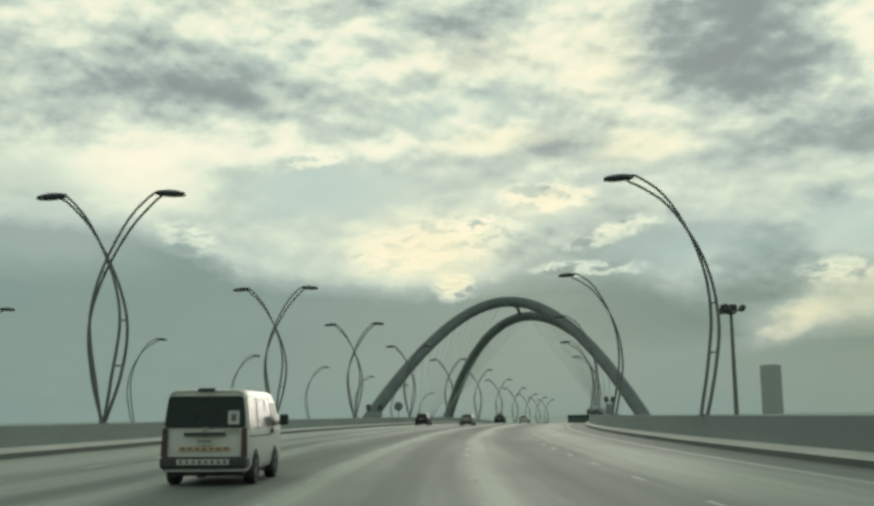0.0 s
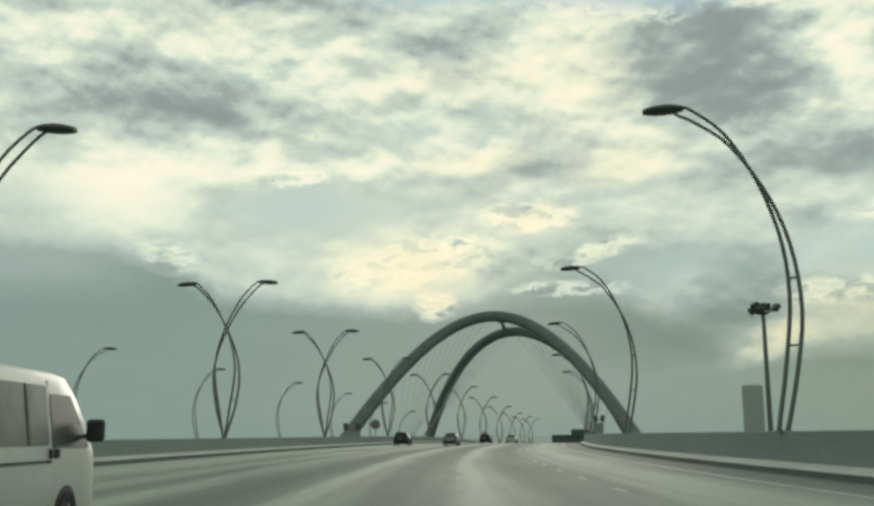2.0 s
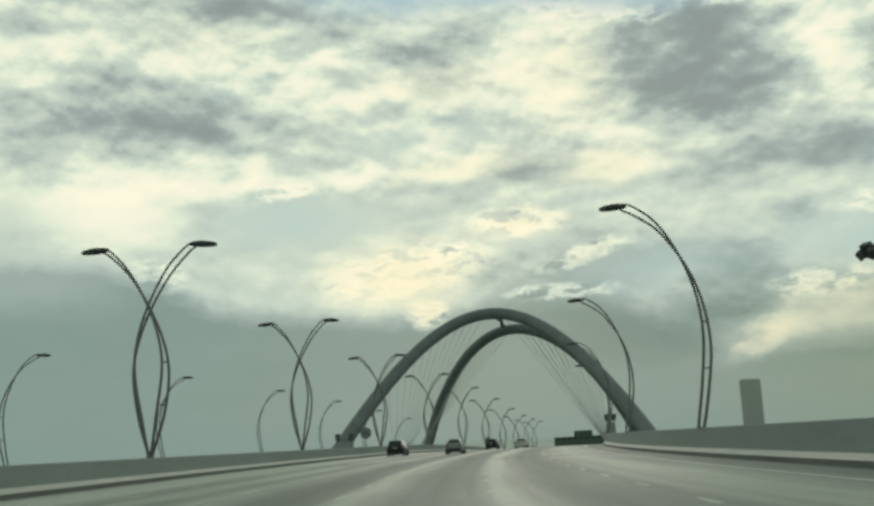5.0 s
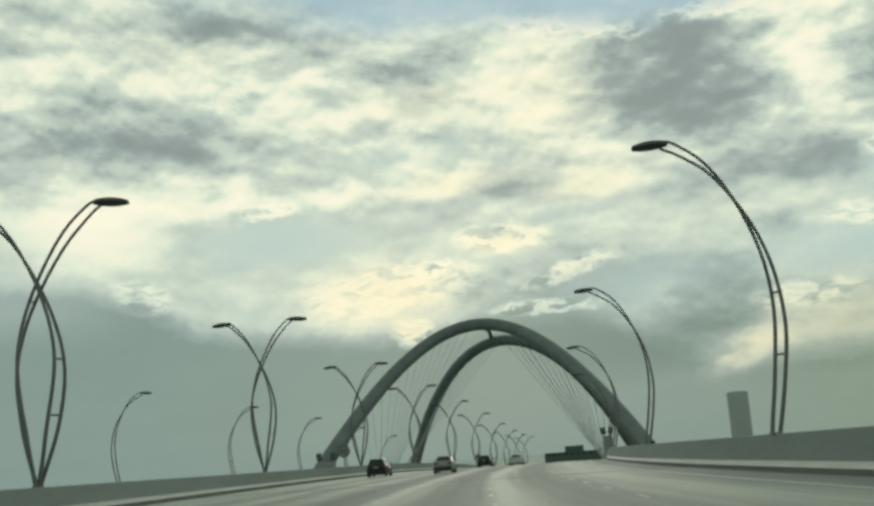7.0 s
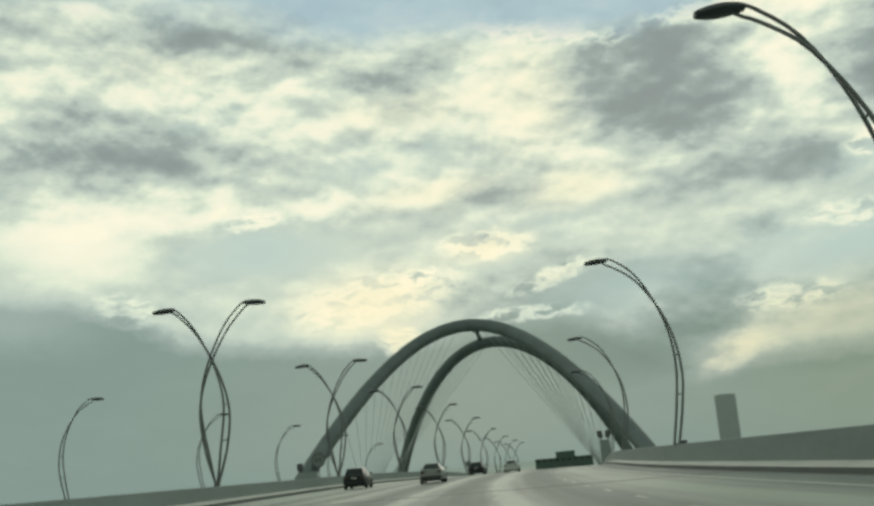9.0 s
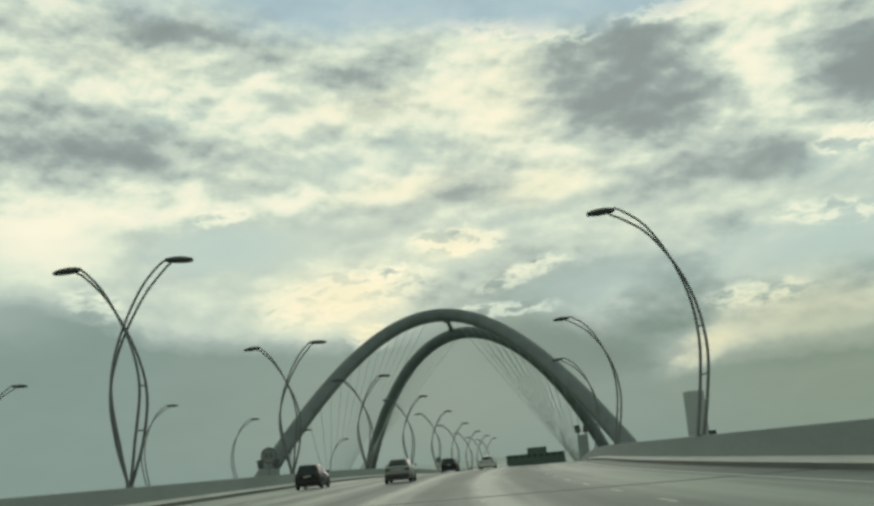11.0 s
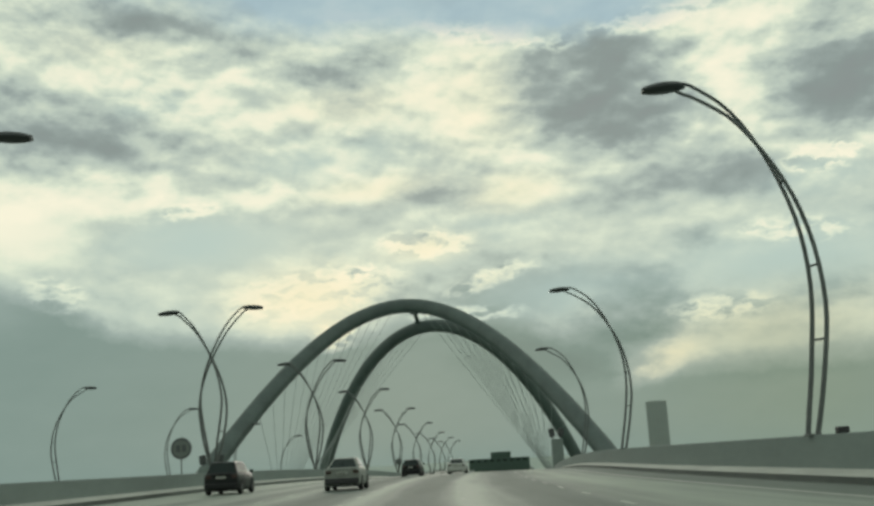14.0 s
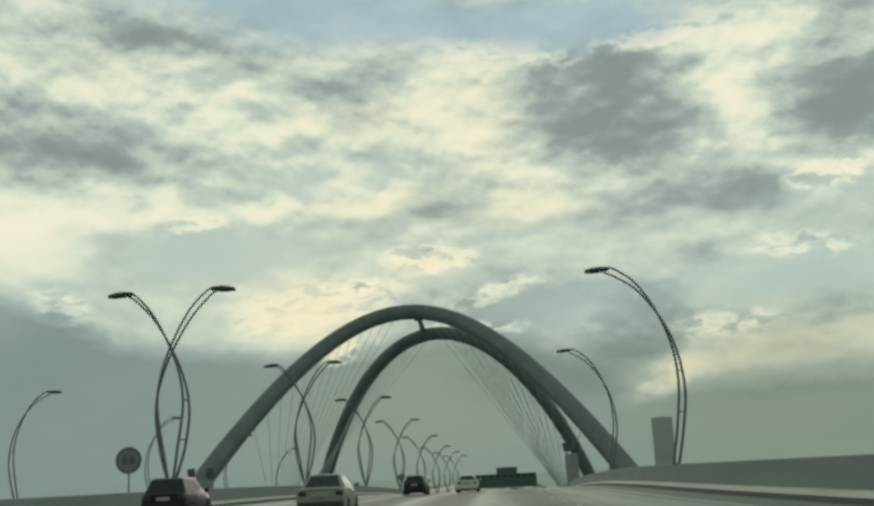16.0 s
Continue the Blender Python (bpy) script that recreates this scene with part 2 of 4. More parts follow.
# ---- materials ----
def material(name, colour, rough=0.6, metal=0.0, vary=0.15, scale=3.0, bump=0.0, bump_scale=40.0, spec=0.5, coat=0.0, stretch=(1, 1, 1)):
    mat = bpy.data.materials.new(name)
    mat.use_nodes = True
    tree = mat.node_tree
    node, m, mix, noise_tex, ramp = link_maker(tree)
    bsdf = tree.nodes["Principled BSDF"]
    coord = node("ShaderNodeTexCoord").outputs["Object"]
    mp = node("ShaderNodeMapping")
    mp.inputs["Scale"].default_value = stretch
    tree.links.new(coord, mp.inputs[0])
    big, fine = noise_tex(mp.outputs[0], scale, 4), noise_tex(mp.outputs[0], scale * 9, 3)
    amount = m("ADD", m("MULTIPLY", big.outputs[0], 0.7), m("MULTIPLY", fine.outputs[0], 0.3))
    lo, hi = tuple(c * (1 - vary) for c in colour), tuple(min(1, c * (1 + vary)) for c in colour)
    tree.links.new(ramp(amount, [(0.3, lo), (0.7, hi)]), bsdf.inputs["Base Color"])
    tree.links.new(m("ADD", m("MULTIPLY", amount, 0.25), rough - 0.125, clamp=True), bsdf.inputs["Roughness"])
    bsdf.inputs["Metallic"].default_value = metal
    bsdf.inputs["Specular IOR Level"].default_value = spec
    bsdf.inputs["Coat Weight"].default_value = coat
    bsdf.inputs["Coat Roughness"].default_value = 0.08
    if bump:
        b = node("ShaderNodeBump")
        b.inputs["Strength"].default_value = bump
        b.inputs["Distance"].default_value = 0.01
        tree.links.new(noise_tex(mp.outputs[0], bump_scale, 4).outputs[0], b.inputs["Height"])
        tree.links.new(b.outputs[0], bsdf.inputs["Normal"])
    return mat


def road_material():
    """Worn grey asphalt, laid out in metres across and along the carriageway: pale polished wheel tracks, darker oil strip, patches."""
    mat = bpy.data.materials.new("worn_asphalt")
    mat.use_nodes = True
    tree = mat.node_tree
    node, m, mix, noise_tex, ramp = link_maker(tree)
    bsdf = tree.nodes["Principled BSDF"]
    uv = node("ShaderNodeUVMap")
    uv.uv_map = "metres"
    long = node("ShaderNodeMapping")
    long.inputs["Scale"].default_value = (1, 0.012, 1)
    tree.links.new(uv.outputs[0], long.inputs[0])
    streak = noise_tex(long.outputs[0], 1.1, 4, 0.55)
    mid = node("ShaderNodeMapping")
    mid.inputs["Scale"].default_value = (1, 0.12, 1)
    tree.links.new(uv.outputs[0], mid.inputs[0])
    patch = noise_tex(mid.outputs[0], 0.40, 5, 0.6)
    grain = noise_tex(uv.outputs[0], 30, 3)
    # pale dust swept to the lane lines and the shoulders, darker running strips between
    sep = node("ShaderNodeSeparateXYZ")
    tree.links.new(uv.outputs[0], sep.inputs[0])
    wander = m("MULTIPLY", m("SUBTRACT", noise_tex(mid.outputs[0], 0.22, 3, 0.5).outputs[0], 0.5), 1.5)
    across = m("DIVIDE", m("ADD", m("ABSOLUTE", sep.outputs[0]), wander), 32.0, clamp=True)
    swept = ramp(across, [(o / 32, (v,) * 3) for o, v in DUST], "EASE")
    tone = m("ADD", m("MULTIPLY", swept, 0.62), m("ADD", m("MULTIPLY", streak.outputs[0], 0.16), m("ADD", m("MULTIPLY", patch.outputs[0], 0.16), m("MULTIPLY", grain.outputs[0], 0.06))))
    tree.links.new(ramp(tone, [(0.38, (0.078, 0.096, 0.083)), (0.47, (0.122, 0.146, 0.127)), (0.60, (0.285, 0.32, 0.27))]), bsdf.inputs["Base Color"])
    tree.links.new(m("SUBTRACT", 0.95, m("MULTIPLY", tone, 0.5), clamp=True), bsdf.inputs["Roughness"])
    b = node("ShaderNodeBump")
    b.inputs["Strength"].default_value = 0.25
    b.inputs["Distance"].default_value = 0.01
    tree.links.new(noise_tex(uv.outputs[0], 60, 3).outputs[0], b.inputs["Height"])
    tree.links.new(b.outputs[0], bsdf.inputs["Normal"])
    return mat


# metres from the median, and how dusty the asphalt is there
DUST = [(0.0, 0.50), (2.6, 0.70), (4.6, 0.66), (6.4, 0.52), (8.2, 0.60), (9.2, 0.46), (10.5, 0.62), (11.5, 0.46), (12.5, 0.36), (13.4, 0.43), (14.3, 0.68), (15.1, 0.53), (16.3, 0.38), (17.2, 0.45), (18.1, 0.68),
        (19.0, 0.54), (20.3, 0.40), (21.5, 0.45), (22.6, 0.56), (23.6, 0.64), (25.0, 0.60), (26.2, 0.48), (27.6, 0.44), (32.0, 0.42)]
M_ROAD = road_material()
M_PAINT_LINE = material("road_paint", (0.40, 0.42, 0.37), 0.8, vary=0.3, scale=1.5, bump=0.2, spec=0.2)
M_CONCRETE = material("parapet_concrete", (0.205, 0.24, 0.228), 0.85, vary=0.14, scale=0.5, bump=0.25, stretch=(1, 0.25, 1))
M_KERB = material("pale_kerb_concrete", (0.50, 0.50, 0.46), 0.8, vary=0.16, scale=0.8, bump=0.25, stretch=(1, 0.3, 1))
M_KERB_FACE = material("dark_gutter_face", (0.13, 0.14, 0.13), 0.85, vary=0.25, scale=0.6, bump=0.3, stretch=(1, 0.3, 1))
M_JOINT = material("rubber_joint", (0.045, 0.048, 0.045), 0.75)
# matte sheet; its pale grey-green holds the haze of the horizon
M_GROUND = material("hazy_creek_water", (0.30, 0.375, 0.335), 0.9, vary=0.10, scale=0.01, spec=0.1)
M_LAMP = material("grey_green_lamp_steel", (0.12, 0.13, 0.127), 0.55, metal=0.2, vary=0.2, scale=1.0)
M_HEAD = material("dark_luminaire_casting", (0.045, 0.05, 0.05), 0.5, metal=0.2, vary=0.15)
M_LENS = material("luminaire_glass", (0.12, 0.12, 0.11), 0.2)
M_ARCH = material("painted_arch_steel", (0.098, 0.126, 0.120), 0.55, vary=0.30, scale=0.22, bump=0.05, bump_scale=2.0)
M_CABLE = material("steel_cable", (0.30, 0.33, 0.32), 0.5, metal=0.5)
# distance haze is mixed into both tower colours, so glass nearly matches cladding
M_TOWER = material("tower_cladding", (0.31, 0.335, 0.315), 0.6, vary=0.05, scale=0.02)
M_TOWER_GLASS = material("tower_glass", (0.29, 0.315, 0.30), 0.5, vary=0.08, scale=0.05)
M_SIGN_BACK = material("sign_grey_metal", (0.10, 0.11, 0.11), 0.5, metal=0.4)
M_SIGN_GREEN = material("gantry_sign_green", (0.045, 0.08, 0.063), 0.6)


# ---- small builders ----
def part(name, bm, mat, parent, label=""):
    data = bpy.data.meshes.new(name)
    bm.to_mesh(data)
    bm.free()
    data.materials.append(mat)
    ob = new(name, data)
    ob.parent = parent
    if label:
        ob["label"] = label
    return ob


def empty(name, m=Matrix()):
    ob = new(name)
    ob.matrix_world = m
    return ob


def smooth(ob, angle=40):
    for p in ob.data.polygons:
        p.use_smooth = True
    ob.data.set_sharp_from_angle(angle=radians(angle))
    return ob


def box(bm, x0, x1, y0, y1, z0, z1, bevel=0.0, segments=2):
    r = bmesh.ops.create_cube(bm, size=1.0)
    for v in r["verts"]:
        v.co = Vector((x0 + (v.co.x + 0.5) * (x1 - x0), y0 + (v.co.y + 0.5) * (y1 - y0), z0 + (v.co.z + 0.5) * (z1 - z0)))
    if bevel:
        edges = list({e for v in r["verts"] for e in v.link_edges})
        bmesh.ops.bevel(bm, geom=edges, offset=bevel, segments=segments, affect="EDGES", profile=0.5)
    return bm


def loft(bm, rings, closed=True, caps=True):
    """Skin through rings of equally many points."""
    rows = [[bm.verts.new(p) for p in ring] for ring in rings]
    n = len(rows[0])
    for a, b in zip(rows, rows[1:]):
        for i in range(n if closed else n - 1):
            j = (i + 1) % n
            bm.faces.new((a[i], a[j], b[j], b[i]))
    if caps:
        bm.faces.new(rows[0][::-1])
        bm.faces.new(rows[-1])
    bmesh.ops.recalc_face_normals(bm, faces=bm.faces)
    return bm


def tube(bm, points, radii, sides=10):
    """A round tube along a line of points."""
    pts = [Vector(p) for p in points]
    rings = []
    for i, p in enumerate(pts):
        d = (pts[min(i + 1, len(pts) - 1)] - pts[max(i - 1, 0)]).normalized()
        side = d.cross(Vector((0, 1, 0.02))).normalized() if abs(d.y) < 0.95 else d.cross(Vector((1, 0, 0))).normalized()
        up = side.cross(d)
        r = radii[i] if isinstance(radii, (list, tuple)) else radii
        rings.append([p + r * (math.cos(a) * side + math.sin(a) * up) for a in (2 * math.pi * k / sides for k in range(sides))])
    return loft(bm, rings)


def spline(knots, n):
    """n + 1 points on a smooth line through the knots."""
    k = [Vector(p) for p in knots]
    k = [2 * k[0] - k[1], *k, 2 * k[-1] - k[-2]]
    out = []
    for i in range(n + 1):
        u = i / n * (len(k) - 3)
        j = min(int(u), len(k) - 4)
        f = u - j
        a, b, c, d = k[j:j + 4]
        out.append(0.5 * (2 * b + (c - a) * f + (2 * a - 5 * b + 4 * c - d) * f * f + (3 * b - a - 3 * c + d) * f ** 3))
    return out


# ---- the line of the bridge: the median, in one long bend to the right ----
STEP = 2.5
LINE = []
S_FIRST = -60.46
_x, _y, _s = -10.0, -60.0, S_FIRST
while _s <= 900:
    _h = min((_y - 80) * 0.001, 0.115)
    LINE.append((_s, _x, _y, _h))
    _x, _y, _s = _x + STEP * math.sin(_h), _y + STEP * math.cos(_h), _s + STEP


def on_road(s, off=0.0):
    """The place at s metres along and off metres right of the median, and the heading there."""
    u = min(max((s - S_FIRST) / STEP, 0), len(LINE) - 1.001)
    i = int(u)
    f = u - i
    a, b = LINE[i], LINE[i + 1]
    x, y, h = (a[k] + f * (b[k] - a[k]) for k in (1, 2, 3))
    return x + off * math.cos(h), y - off * math.sin(h), h


def crown(off):
    """Height of the road surface: a slight fall away from the median."""
    return 0.237 - 0.0067 * abs(off)


def sag(s):
    """How far the deck falls past its crest: a long vertical curve that flattens out."""
    if s < 170:
        return 0.0
    if s < 330:
        return 1.25e-4 * (s - 170) ** 2
    return 3.2 + 0.04 * 60 * (1 - math.exp(-(s - 330) / 60))


def along(s, off=0.0, z=0.0):
    x, y, h = on_road(s, off)
    return pose(x, y, z - sag(s), 0, 0, -math.degrees(h))


S0, S1 = -60.0, 880.0
R_WALL, L_WALL = 29.05, -31.0


def strip(name, rows, mat, parent, s0=S0, s1=S1, step=5.0, label=""):
    """A long piece with the cross section rows of (off, z), following the road."""
    bm = bmesh.new()
    rings = []
    n = max(1, round((s1 - s0) / step))
    for i in range(n + 1):
        s = s0 + (s1 - s0) * i / n
        ring = []
        for off, z in rows:
            x, y, _ = on_road(s, off)
            ring.append((x, y, z - sag(s) if z > -2 else z))
        rings.append(ring)
    loft(bm, rings)
    uv = bm.loops.layers.uv.new("metres")
    ob = part(name, bm, mat, parent, label)
    data = ob.data
    layer = data.uv_layers["metres"].data
    m = len(rows)
    for l in data.loops:
        i, j = divmod(l.vertex_index, m)
        layer[l.index].uv = (rows[j][0], s0 + (s1 - s0) * i / n)
    return ob


# ---- ground and deck ----
bm = bmesh.new()
bmesh.ops.create_grid(bm, x_segments=40, y_segments=40, size=4800)
ground = tagged(part("water", bm, M_GROUND, None), "still grey-green creek water reaching the hazy horizon below", "water", kind="structure")
ground.location = (0, 0, -7.0)

road = tagged(empty("road"), "worn grey asphalt carriageways with pale wheel tracks and dashed lane lines", "road", kind="structure")
strip("carriageway", [(0.0, -6.99), (R_WALL + 0.4, -6.99), (R_WALL + 0.4, crown(R_WALL + 0.4)), (0.5, crown(0.5)), (0.0, crown(0.5))], M_ROAD, road)
strip("carriageway", [(L_WALL - 0.4, -6.99), (0.0, -6.99), (0.0, crown(0.5)), (-0.5, crown(0.5)), (L_WALL - 0.4, crown(L_WALL - 0.4))], M_ROAD, road)


# lane lines: solid at the edges, dashes between
LANE_EDGES = (2.9, 26.22)
LANE_DASHES = (6.45, 10.25, 14.05, 17.85, 21.65)


M_EDGE = material("edge_line_paint", (0.34, 0.35, 0.31), 0.6, vary=0.25, scale=1.0, bump=0.2)


def paint(name, off, s0, s1, width, parent=road):
    z0, z1 = crown(off) - 0.006, crown(off) + 0.005
    return strip(name, [(off - width / 2, z0), (off + width / 2, z0), (off + width / 2, z1), (off - width / 2, z1)], M_EDGE if name == "edge_line" else M_PAINT_LINE, parent, s0, s1)


for off in LANE_EDGES:
    paint("edge_line", off, S0, S1, 0.2)
    paint("edge_line", -off - 0.6, S0, S1, 0.2)
for off in LANE_DASHES:
    for i in range(56):
        paint("lane_dash", off, 0.5 + 7.5 * i, 2.3 + 7.5 * i, 0.14)
for s in (109.4, 187.4, 265.4, 343.4):
    rows = [(0.7, crown(0.7) - 0.02), (29.3, crown(29.3) - 0.02), (29.3, crown(29.3) + 0.004), (0.7, crown(0.7) + 0.004)]
    strip("expansion_joint", rows, M_JOINT, road, s, s + 0.6, 0.6, "dark rubber expansion joint across the lanes")

# ---- parapets: a pale kerb with a grey concrete wall on it, cast in lengths ----
def parapet(name, off, facing, label, top=1.45):
    """facing: -1 if the road lies to its left."""
    root = tagged(empty(name), label, "parapet", kind="structure")
    z = crown(off)
    f = facing
    strip("kerb", [(off + f * 0.50, z + 0.20), (off + f * 0.47, z + 0.235), (off + f * 0.0, z + 0.385), (off - f * 0.35, z + 0.385), (off - f * 0.35, z - 0.05), (off + f * 0.45, z - 0.05), (off + f * 0.45, z + 0.20)],
          M_KERB, root, label="pale concrete kerb with a sloping top")
    # a thin upright strip, darker than the kerb top
    strip("kerb_face", [(off + f * 0.49, z - 0.05), (off + f * 0.49, z + 0.195), (off + f * 0.455, z + 0.195), (off + f * 0.455, z - 0.05)], M_KERB_FACE, root, label="dark stained face of the kerb")
    n = 34
    for i in range(n):
        s0 = S0 + (S1 - S0) * i / n + 0.012
        s1 = S0 + (S1 - S0) * (i + 1) / n - 0.012
        strip("wall_length", [(off + f * 0.02, z + 0.365), (off - f * 0.06, top - 0.03), (off - f * 0.09, top), (off - f * 0.31, top), (off - f * 0.33, top - 0.03), (off - f * 0.33, z + 0.365)],
              M_CONCRETE, root, s0, s1)
    return root


parapet("parapet_right", R_WALL, -1, "plain grey concrete bridge parapet on a pale kerb")
parapet("parapet_median", 0.55, 1, "low grey concrete median wall on a pale kerb", 1.42)
parapet("parapet_median_far", -0.55, -1, "low grey concrete wall of the opposite carriageway", 1.42)
parapet("parapet_left", L_WALL, 1, "grey concrete parapet of the opposite carriageway", 1.15)


# ---- street lamps: bowed twin tubes with a flat head ----
ARM_SIDE = [(0, 0), (0.46, 2.2), (0.74, 4.4), (0.53, 6.6), (-0.19, 8.6), (-1.35, 10.4), (-2.6, 11.35), (-3.2, 11.55)]
ARM_CROSS = [(0.02, 0), (0.48, 2.0), (0.82, 4.3), (0.67, 6.0), (0.03, 7.9), (-1.07, 9.92), (-2.2, 11.18), (-2.65, 11.38)]


def lamp_gap(u, high, foot):
    """Half the gap between the two tubes, which cross half way up; foot: the gap where they start."""
    if u < 0.52:
        return -min(0.15, foot + u, (0.52 - u) * 0.55)
    return high * min(1.0, (u - 0.52) / 0.26) * (1.0 if u < 0.92 else 1.0 - (u - 0.92) * 6)


def lamp_arm(root, knots, mirror, dy=0.0, twist=-1, high=0.12, foot=0.0):
    """Two tubes that cross on the way up, three short ties and the head at the end."""
    f = -1 if mirror else 1
    n = 26
    mid = spline([(f * x, dy, z) for x, z in knots], n)
    for k in (-1, 1):
        pts = []
        for i, p in enumerate(mid):
            u = i / n
            gap = lamp_gap(u, high, foot) * twist * f
            spread = 0.06 + 0.19 * min(1.0, u / 0.2, (1 - u) / 0.25)
            d = (mid[min(i + 1, n)] - mid[max(i - 1, 0)]).normalized()
            pts.append((p.x + k * gap * d.z, p.y + k * spread, p.z - k * gap * d.x))
        bm = bmesh.new()
        tube(bm, pts, [0.09 - 0.035 * i / n for i in range(n + 1)], 10)
        smooth(part("tube", bm, M_LAMP, root))
    for u in (0.2, 0.36, 0.55):
        p = mid[round(u * n)]
        bm = bmesh.new()
        g = lamp_gap(u, high, foot) * twist * f
        tube(bm, [(p.x - g, p.y - 0.22, p.z), (p.x + g, p.y + 0.22, p.z)], 0.04, 8)
        part("tie", bm, M_LAMP, root)
    # head: a long flat lens-shaped casting, drooping a little
    e = mid[-1]
    bm = bmesh.new()
    rings = []
    for i in range(9):
        u = i / 8
        w = 0.06 + 0.34 * math.sin(math.pi * (0.08 + 0.84 * u)) ** 0.7
        h = 0.04 + 0.17 * math.sin(math.pi * (0.10 + 0.80 * u)) ** 0.7
        cx, cz = e.x - f * (-0.30 + 1.45 * u), e.z + 0.05 - 0.10 * u
        rings.append([(cx, e.y + w * math.cos(a), cz + h * math.sin(a) * (0.7 if math.sin(a) < 0 else 1)) for a in (2 * math.pi * k / 12 for k in range(12))])
    loft(bm, rings)
    head = smooth(part("lamp_head", bm, M_HEAD, root, "dark flat oval lamp head"))
    bm = bmesh.new()
    bmesh.ops.create_cone(bm, cap_ends=True, segments=14, radius1=0.30, radius2=0.30, depth=0.03)
    for v in bm.verts:
        v.co = Vector((e.x - f * 0.55 + v.co.x * 1.5, e.y + v.co.y * 0.62, e.z - 0.085 + v.co.z))
    part("diffuser", bm, M_LENS, head, "flat glass under the head")


def foot_plate(root, w=0.24):
    bm = bmesh.new()
    box(bm, -w, w, -0.2, 0.2, -0.02, 0.05, 0.015)
    part("foot_plate", bm, M_LAMP, root)


def side_lamp(mirror, label):
    root = tagged(empty("street_lamp"), label, "street lamp", "street lamps along the bridge")
    lamp_arm(root, [(x, z * (0.955 if mirror else 1.0)) for x, z in ARM_SIDE], mirror, 0.0, 1, 0.24, 0.13)
    foot_plate(root)
    return root


def cross_lamp():
    root = tagged(empty("twin_street_lamp"), "tall grey twin street lamp of crossing bowed tubes on the median", "street lamp", "twin lamps on the median")
    lamp_arm(root, ARM_CROSS, False, 0.10)
    lamp_arm(root, ARM_CROSS, True, -0.10)
    foot_plate(root, 0.18)
    return root


# how far each lamp behind the right parapet stands beyond its twin on the median
RIGHT_SHIFT = [0.0, -0.2, 0.3, -0.5, 2.0, 3.2] + [3.0] * 11
LAMP_S = [11.0 + 39.8 * i for i in range(17)]
right_lamp = side_lamp(False, "tall grey street lamp of bowed twin tubes behind the parapet")
left_lamp = side_lamp(True, "tall grey street lamp of bowed twin tubes on the far parapet")
twin = cross_lamp()
for i, s in enumerate(LAMP_S):
    for first, off, z in ((right_lamp, R_WALL + 0.12, 1.44), (left_lamp, L_WALL - 0.2, 1.14), (twin, 0.0, 1.44)):
        if i > {right_lamp: 5, left_lamp: 8, twin: 11}[first]:
            continue
        m = along(s + (6.0 if first is left_lamp else RIGHT_SHIFT[i] if first is right_lamp else 0.0), off + (0.8 if first is left_lamp and i > 4 else 0.4 if first is twin and i > 3 else 0.0), z)
        if first is not left_lamp:
            m = m @ Matrix.Diagonal((1.0, 1.0, {1: 1.01, 2: 1.04, 3: 1.03}.get(i, 1.0) if first is right_lamp else 1.02 if i == 3 else 1.0, 1.0))
        if i == 0:
            first.matrix_world = m
        else:
            copy_thing(first, m)
tagged(strip("median_cap", [(-0.25, 0.16), (0.25, 0.16), (0.25, 1.43), (-0.25, 1.43)], M_CONCRETE, None), "grey concrete core of the median that carries the twin lamps", "median", kind="structure")

# ---- the twin arches over both carriageways, leaning towards each other ----
ARCH_S, ARCH_TURN = 350.0, 0.17
# feet centre across and along, half span, height of the crown, crown across and along
ARCH_SHAPE = {-1: (-0.95, -49.5, 41.6, 38.7, -3.5, -2.0), 1: (1.7, 61.0, 38.7, 34.3, 3.1, 4.8)}
ax, ay, ah = on_road(ARCH_S)
ARCH_M = pose(ax, ay, 0, 0, 0, -math.degrees(ah))


def arch_point(u, side):
    """u from -1 (left foot) to 1; side -1 for the nearer arch."""
    fx, fy, half, top, cx, cy = ARCH_SHAPE[side]
    rise = 1 - abs(u) ** 2
    return Vector((fx + half * u * math.cos(ARCH_TURN) + (cx - fx) * rise, fy - half * u * math.sin(ARCH_TURN) + (cy - fy) * rise, -1.0 + (top + 1.0) * rise))


